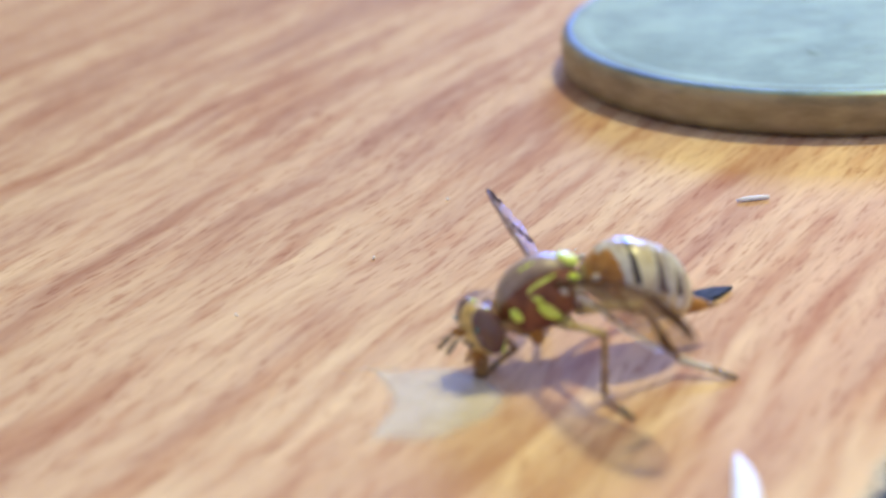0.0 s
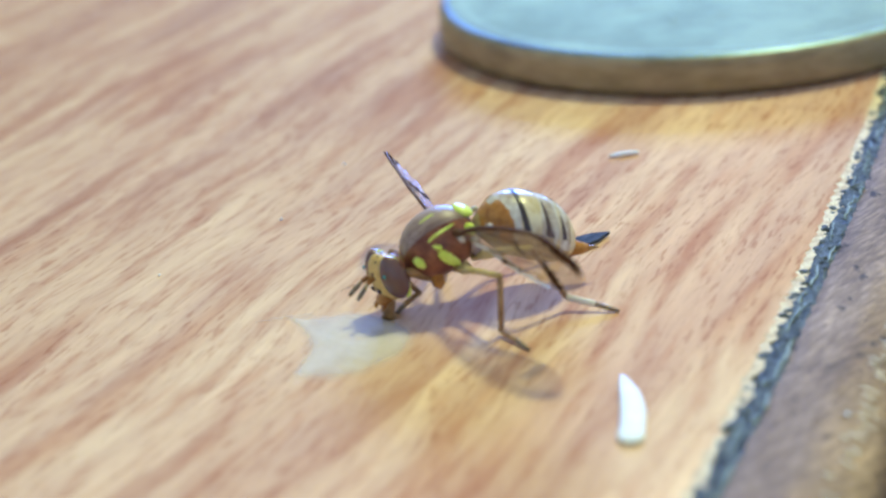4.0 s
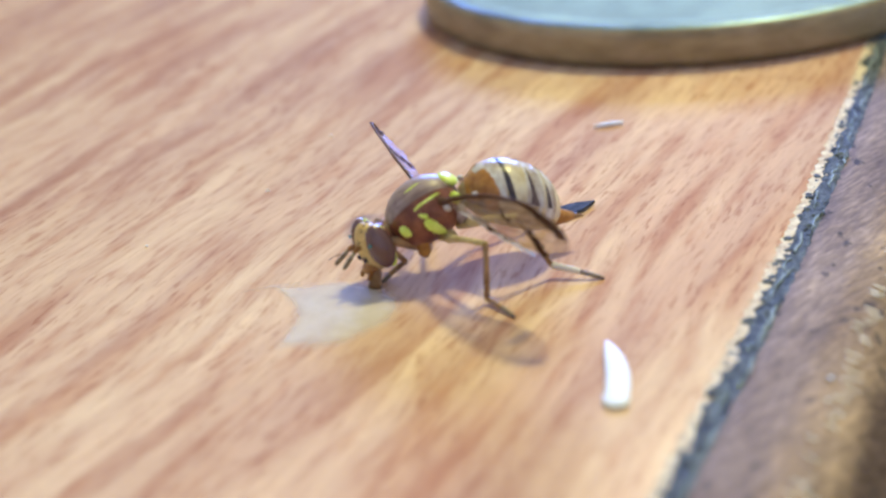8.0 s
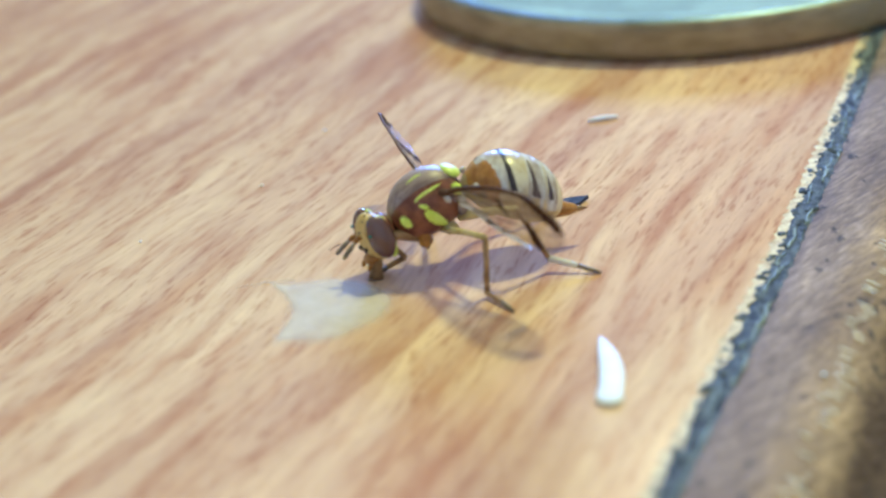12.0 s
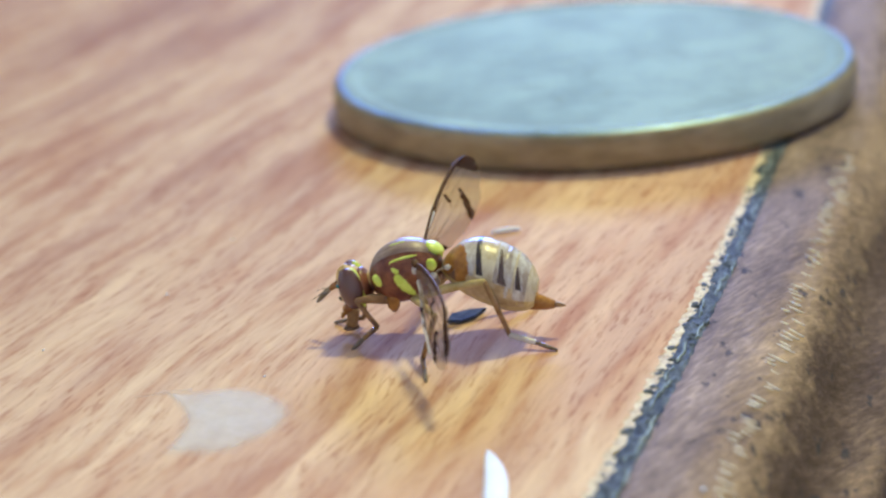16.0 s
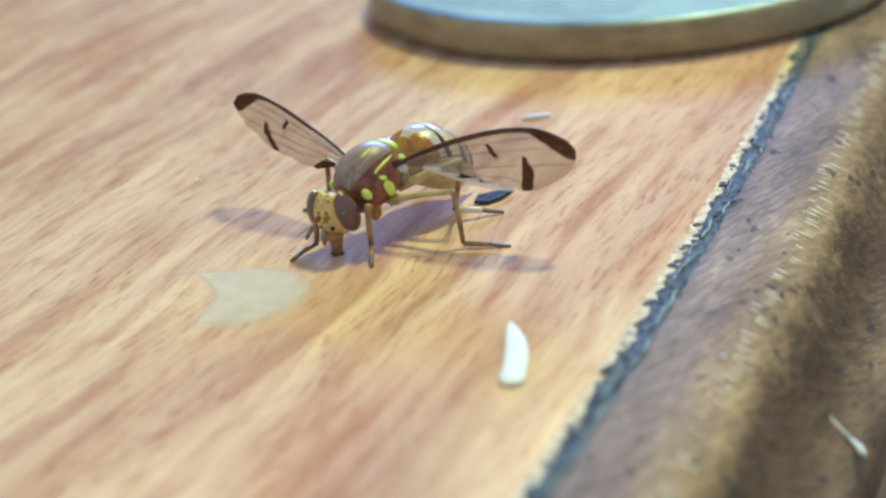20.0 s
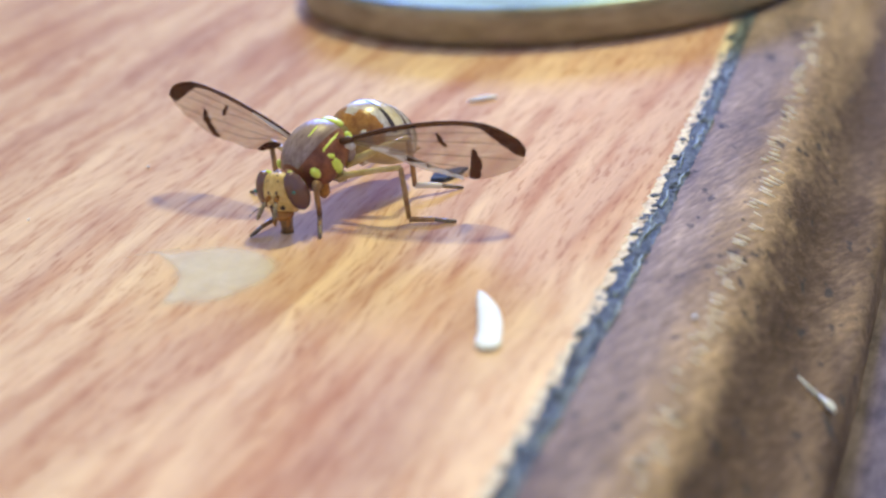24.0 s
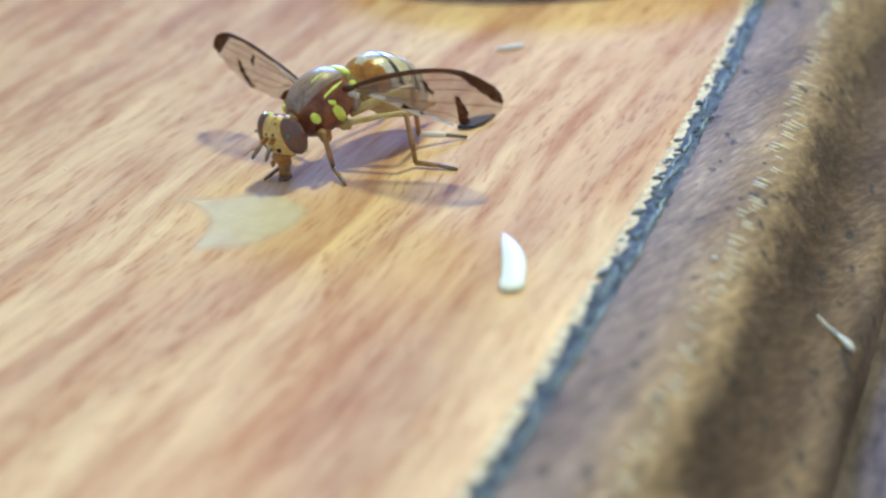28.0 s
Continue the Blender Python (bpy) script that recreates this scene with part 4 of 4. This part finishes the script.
            legs[key, s] = (lg, tb, ts, tt)
    return fly, th, head, abd, wings, legs


LEG_SIZES = {"front": (1.35, 1.35, 1.2, 0.9), "mid": (2.65, 1.75, 1.6, 0.54), "hind": (2.4, 2.2, 1.75, 0.75)}
LEG_ROOTS = {"front": (0.72, 0.42, -0.78), "mid": (0.0, 0.48, -0.88), "hind": (-0.72, 0.45, -0.82)}

fly, thorax, head, abdomen, wings, legs = build_fly()

# body: seconds, x, y, z of the thorax, yaw, nose-down pitch, roll
BODY = [
    (0, 0.99, 5.80, 2.20, 191.9, 20.3, -0.5), (11.5, 0.99, 5.80, 2.20, 191.9, 20.3, -0.5), (12.4, 1.70, 6.40, 2.28, 188.0, 19.5, 1.5),
    (13.5, 2.60, 6.99, 2.30, 183.6, 18.6, 3.4), (14, 2.75, 7.09, 2.23, 182.1, 19.6, 3.4), (15, 3.97, 8.18, 2.26, 165.4, 10.6, 5.4),
    (16, 4.27, 9.20, 2.34, 167.3, 10.6, 4.4), (17, 3.75, 8.90, 2.25, 179.7, 8.3, 0.5), (18, 4.25, 8.61, 2.22, 194.1, 8.9, -0.5), (18.5, 3.70, 8.56, 2.23, 198.0, 8.6, -1.2),
    (19.1, 3.20, 8.48, 2.23, 202.5, 8.6, -1.6), (19.5, 2.23, 8.00, 2.18, 221.5, 13.2, -1.0), (20, 1.98, 7.76, 2.13, 222.5, 14.9, -1.6), (21, 1.88, 7.86, 2.16, 223.4, 15.9, -1.7), (22, 1.91, 8.05, 2.21, 223.7, 18.2, -1.7),
    (25, 1.47, 7.79, 2.13, 221.9, 16.1, -3.2), (27.2, 1.52, 7.96, 2.18, 224.5, 15.9, -2.9), (28, 0.78, 8.10, 2.23, 216.3, 14.2, -2.1)]
# head turn on the neck: yaw, nose-down pitch, roll
HEAD = [(0, 14, -13, 0), (11.5, 14, -13, 0), (13.5, 5, -12, 0), (15, 4, -5, 0), (17, 3, -3, 0), (18, 12, -3, 0), (19.1, 12, -3, 0), (19.5, 14, -5, 0), (27.2, 15, -6, 0), (28, 10, -6, 0)]
# abdomen turn on the waist: yaw, tail-up pitch
TAIL = [(0, 0, -32), (11.5, 0, -32), (13.5, 0, -29), (16, 0, -22), (19.1, 0, -25), (20, 0, -31), (28, 0, -31)]
# wings: span and leading-edge directions in the body's space
LEFT = [(0, -0.345, 0.933, 0.099, 0.066, -0.081, 0.995), (11.5, -0.345, 0.933, 0.099, 0.066, -0.081, 0.995), (13.5, -0.36, 0.935, 0.03, -0.14, -0.08, 0.985), (14, -0.343, 0.939, 0.019, -0.152, -0.076, 0.985), (14.5, -0.28, 0.95, -0.08, -0.24, 0.0, 0.97),
        (15, -0.22, 0.95, -0.13, -0.62, -0.05, 0.78), (15.5, -0.24, 0.94, -0.14, -0.62, -0.05, 0.78), (16, -0.32, 0.93, -0.14, -0.35, 0.0, 0.93), (16.5, -0.34, 0.93, 0.06, -0.2, -0.14, 0.95), (17, -0.335, 0.884, 0.325, 0.044, -0.33, 0.943), (18, -0.316, 0.897, 0.309, -0.014, -0.33, 0.944),
        (19.1, -0.339, 0.903, 0.262, -0.049, -0.295, 0.954), (19.5, -0.39, 0.895, 0.2, -0.1, -0.25, 0.96), (20, -0.412, 0.896, 0.163, -0.137, -0.238, 0.961), (21, -0.42, 0.90, 0.08, -0.115, -0.14, 0.98), (22, -0.428, 0.904, -0.008, -0.094, -0.035, 0.995),
        (25, -0.331, 0.941, 0.076, -0.044, -0.096, 0.994), (27.2, -0.33, 0.94, 0.08, -0.04, -0.1, 0.994), (28, -0.244, 0.957, 0.158, 0.035, -0.155, 0.987)]
RIGHT = [(0, 0.006, -0.986, 0.166, 0.273, 0.162, 0.948), (11.5, 0.006, -0.986, 0.166, 0.273, 0.162, 0.948), (13.5, -0.05, -0.978, 0.201, 0.04, 0.2, 0.979), (14, -0.06, -0.978, 0.201, 0.032, 0.2, 0.979),
         (15, -0.275, -0.907, 0.317, 0.122, 0.294, 0.948), (16, -0.233, -0.888, 0.396, 0.117, 0.379, 0.918), (17, -0.188, -0.942, 0.277, 0.102, 0.261, 0.960), (18, -0.163, -0.963, 0.216, 0.254, 0.170, 0.952),
         (19.1, -0.149, -0.958, 0.244, 0.45, 0.148, 0.87), (19.5, -0.08, -0.97, 0.255, 0.08, 0.25, 0.965), (20, -0.083, -0.960, 0.268, -0.06, 0.270, 0.963), (22, -0.069, -0.972, 0.226, -0.11, 0.231, 0.971),
         (25, -0.025, -0.973, 0.228, -0.02, 0.228, 0.973), (27.2, -0.02, -0.973, 0.228, -0.02, 0.228, 0.973), (28, -0.118, -0.983, 0.140, -0.02, 0.140, 0.990)]
# where each foot stands: seconds, x, y
FEET = {
    ("front", 1): [(0, -0.55, 5.5), (11.5, -0.55, 5.5), (13.5, -0.4, 6.9), (14, -0.38, 6.87), (15, 1.7, 8.3), (16, 2.2, 8.3), (17, 1.97, 7.5), (18, 2.4, 7.6), (19.1, 1.9, 7.4), (19.5, 1.75, 4.9), (20, 1.79, 4.73), (22, 1.4, 5.5), (28, 1.22, 5.4)],
    ("front", -1): [(0, -1.1, 6.7), (11.5, -1.1, 6.7), (13.5, 0.0, 8.4), (14, 0.0, 8.4), (15, 1.5, 10.6), (16, 1.6, 10.8), (17, 0.76, 9.96), (18, 0.6, 9.3), (19.1, 0.0, 8.6), (19.5, -0.8, 6.1), (20, -0.89, 5.98), (22, -0.7, 6.1), (28, -1.5, 7.0)],
    ("mid", 1): [(0, 3.34, 1.5, 2.6, 2.9), (11.5, 3.34, 1.5, 2.6, 2.9), (13.5, 4.18, 2.6, 3.84, 3.75), (14, 4.18, 2.6, 3.84, 3.75), (15, 4.0, 5.0, 4.0, 6.2), (16, 4.4, 5.2, 4.4, 6.4), (17, 4.28, 5.11, 4.3, 6.2), (17.8, 4.28, 5.11, 4.3, 6.2), (18, 5.3, 5.7, 5.0, 6.5), (18.2, 6.5, 5.65, 5.9, 6.15), (19.1, 6.3, 5.4, 5.25, 5.75), (20, 6.25, 5.4, 4.88, 5.72), (22, 6.0, 5.42, 4.57, 5.9), (25, 5.74, 5.4, 4.3, 5.84), (28, 5.06, 5.53, 3.71, 6.4)],
    ("mid", -1): [(0, 1.2, 9.6), (11.5, 1.2, 9.6), (13.5, 2.6, 11.0), (14, 2.6, 11.0), (15, 4.8, 12.6), (16, 5.0, 13.0), (17, 3.8, 12.6), (18, 3.2, 12.2), (19.1, 2.0, 12.0), (19.5, -0.4, 10.9), (20, -0.5, 10.9), (22, -0.6, 11.0), (28, -1.2, 11.0)],
    ("hind", 1): [(0, 6.38, 3.84), (11.5, 6.38, 3.84), (13.5, 7.1, 4.5), (14, 7.11, 4.46), (15, 7.3, 4.8), (16, 8.91, 6.36), (17, 8.98, 6.47), (18, 8.95, 7.4), (19.1, 8.6, 7.9), (19.5, 6.7, 8.5), (20, 6.42, 8.63), (22, 6.5, 8.7), (25, 6.5, 8.75), (28, 5.7, 8.75)],
    ("hind", -1): [(0, 5.6, 9.6), (11.5, 5.6, 9.6), (13.5, 7.0, 10.4), (14, 7.0, 10.4), (15, 8.6, 10.2), (16, 9.2, 11.0), (17, 9.23, 10.89), (18, 8.6, 12.0), (19.1, 7.4, 12.6), (19.5, 4.6, 13.0), (20, 4.4, 13.0), (28, 3.6, 13.2)],
}


def value(rows, t):
    """Rows of (t, values...) blended at t."""
    if t <= rows[0][0]:
        return rows[0][1:]
    for r0, r1 in zip(rows, rows[1:]):
        if t <= r1[0]:
            k = (t - r0[0]) / (r1[0] - r0[0])
            k = k * k * (3 - 2 * k)
            return tuple(a + (b - a) * k for a, b in zip(r0[1:], r1[1:]))
    return rows[-1][1:]


def axes(origin, x, y):
    """A pose from an origin in millimetres, an x axis and a second direction for y."""
    x = Vector(x).normalized()
    y = Vector(y)
    y = (y - x * x.dot(y)).normalized()
    z = x.cross(y)
    m = Matrix((x, y, z)).transposed().to_4x4()
    m.translation = Vector(origin) * MM
    return m


def wing_pose(body, row, s):
    base = body @ (Vector((-0.52, 1.05, 0.42) if s > 0 else (-0.22, -1.02, 0.10)) * MM)
    r3 = body.to_3x3()
    return axes(base / MM, r3 @ Vector(row[:3]), s * (r3 @ Vector(row[3:])))


def leg_poses(body, key, s, foot):
    """Femur, tibia and tarsus poses from the leg's root on the body to the foot on the table."""
    a, b, c, _ = LEG_SIZES[key]
    r = LEG_ROOTS[key]
    root = body @ (Vector((r[0], s * r[1], r[2])) * MM) / MM
    tip = Vector((foot[0], foot[1], 0.05))
    flat = Vector((root.x - tip.x, root.y - tip.y, 0))
    reach = max(0.3, min(c * 0.96, flat.length * 0.6))
    ankle = tip + flat.normalized() * reach + Vector((0, 0, math.sqrt(max(0.0, c * c - reach * reach)) * 0.6 + 0.08))
    if len(foot) > 2:
        ankle = Vector((foot[2], foot[3], 0.16))
    d = ankle - root
    span = min(d.length, (a + b) * 0.985)
    ankle = root + d.normalized() * span
    k = (a * a - b * b + span * span) / (2 * span)
    h = math.sqrt(max(0.0, a * a - k * k))
    u = d.normalized()
    out = body.to_3x3() @ Vector(({"front": 0.15, "mid": -0.65, "hind": -0.1}[key], s * 0.35, 1.0))
    v = (out - u * u.dot(out)).normalized()
    knee = root + u * k + v * h
    femur = axes(root, knee - root, v.cross(u))
    tibia = axes(knee, ankle - knee, v.cross(u))
    tarsus = axes(ankle, tip - ankle, v.cross(u))
    return femur, tibia, tarsus


def motions():
    times = sorted({r[0] for r in BODY} | {r[0] for r in LEFT} | {r[0] for r in HEAD} | {r[0] for r in TAIL} | {r[0] for f in FEET.values() for r in f})
    base, rows = [], {}
    for t in times:
        x, y, z, yaw, pitch, roll = value(BODY, t)
        ground = mpose(x, y, 0, 0, 0, yaw)
        inv = ground.inverted()
        body = mpose(x, y, z, roll, pitch, yaw)
        base.append((t, ground))

        def put(ob, m):
            rows.setdefault(ob, []).append((t, inv @ m))

        put(thorax, body)
        hy, hp, hr = value(HEAD, t)
        put(head, body @ mpose(1.52, 0, -0.12, hr, hp, hy))
        ty, tp = value(TAIL, t)
        put(abdomen, body @ mpose(-1.22, 0, -0.05, 0, tp, ty))
        put(wings[1], wing_pose(body, value(LEFT, t), 1))
        put(wings[-1], wing_pose(body, value(RIGHT, t), -1))
        for (key, s), rw in FEET.items():
            lg, tb, ts, tt = legs[key, s]
            fm, ti, ta = leg_poses(body, key, s, value(rw, t))
            put(lg, fm)
            fi = fm.inverted()
            rows.setdefault(tb, []).append((t, fi @ ti))
            rows.setdefault(ts, []).append((t, fi @ ta))
            rows.setdefault(tt, []).append((t, fi @ ta))
    walk(fly, base)
    for ob, rw in rows.items():
        walk(ob, rw)


motions()
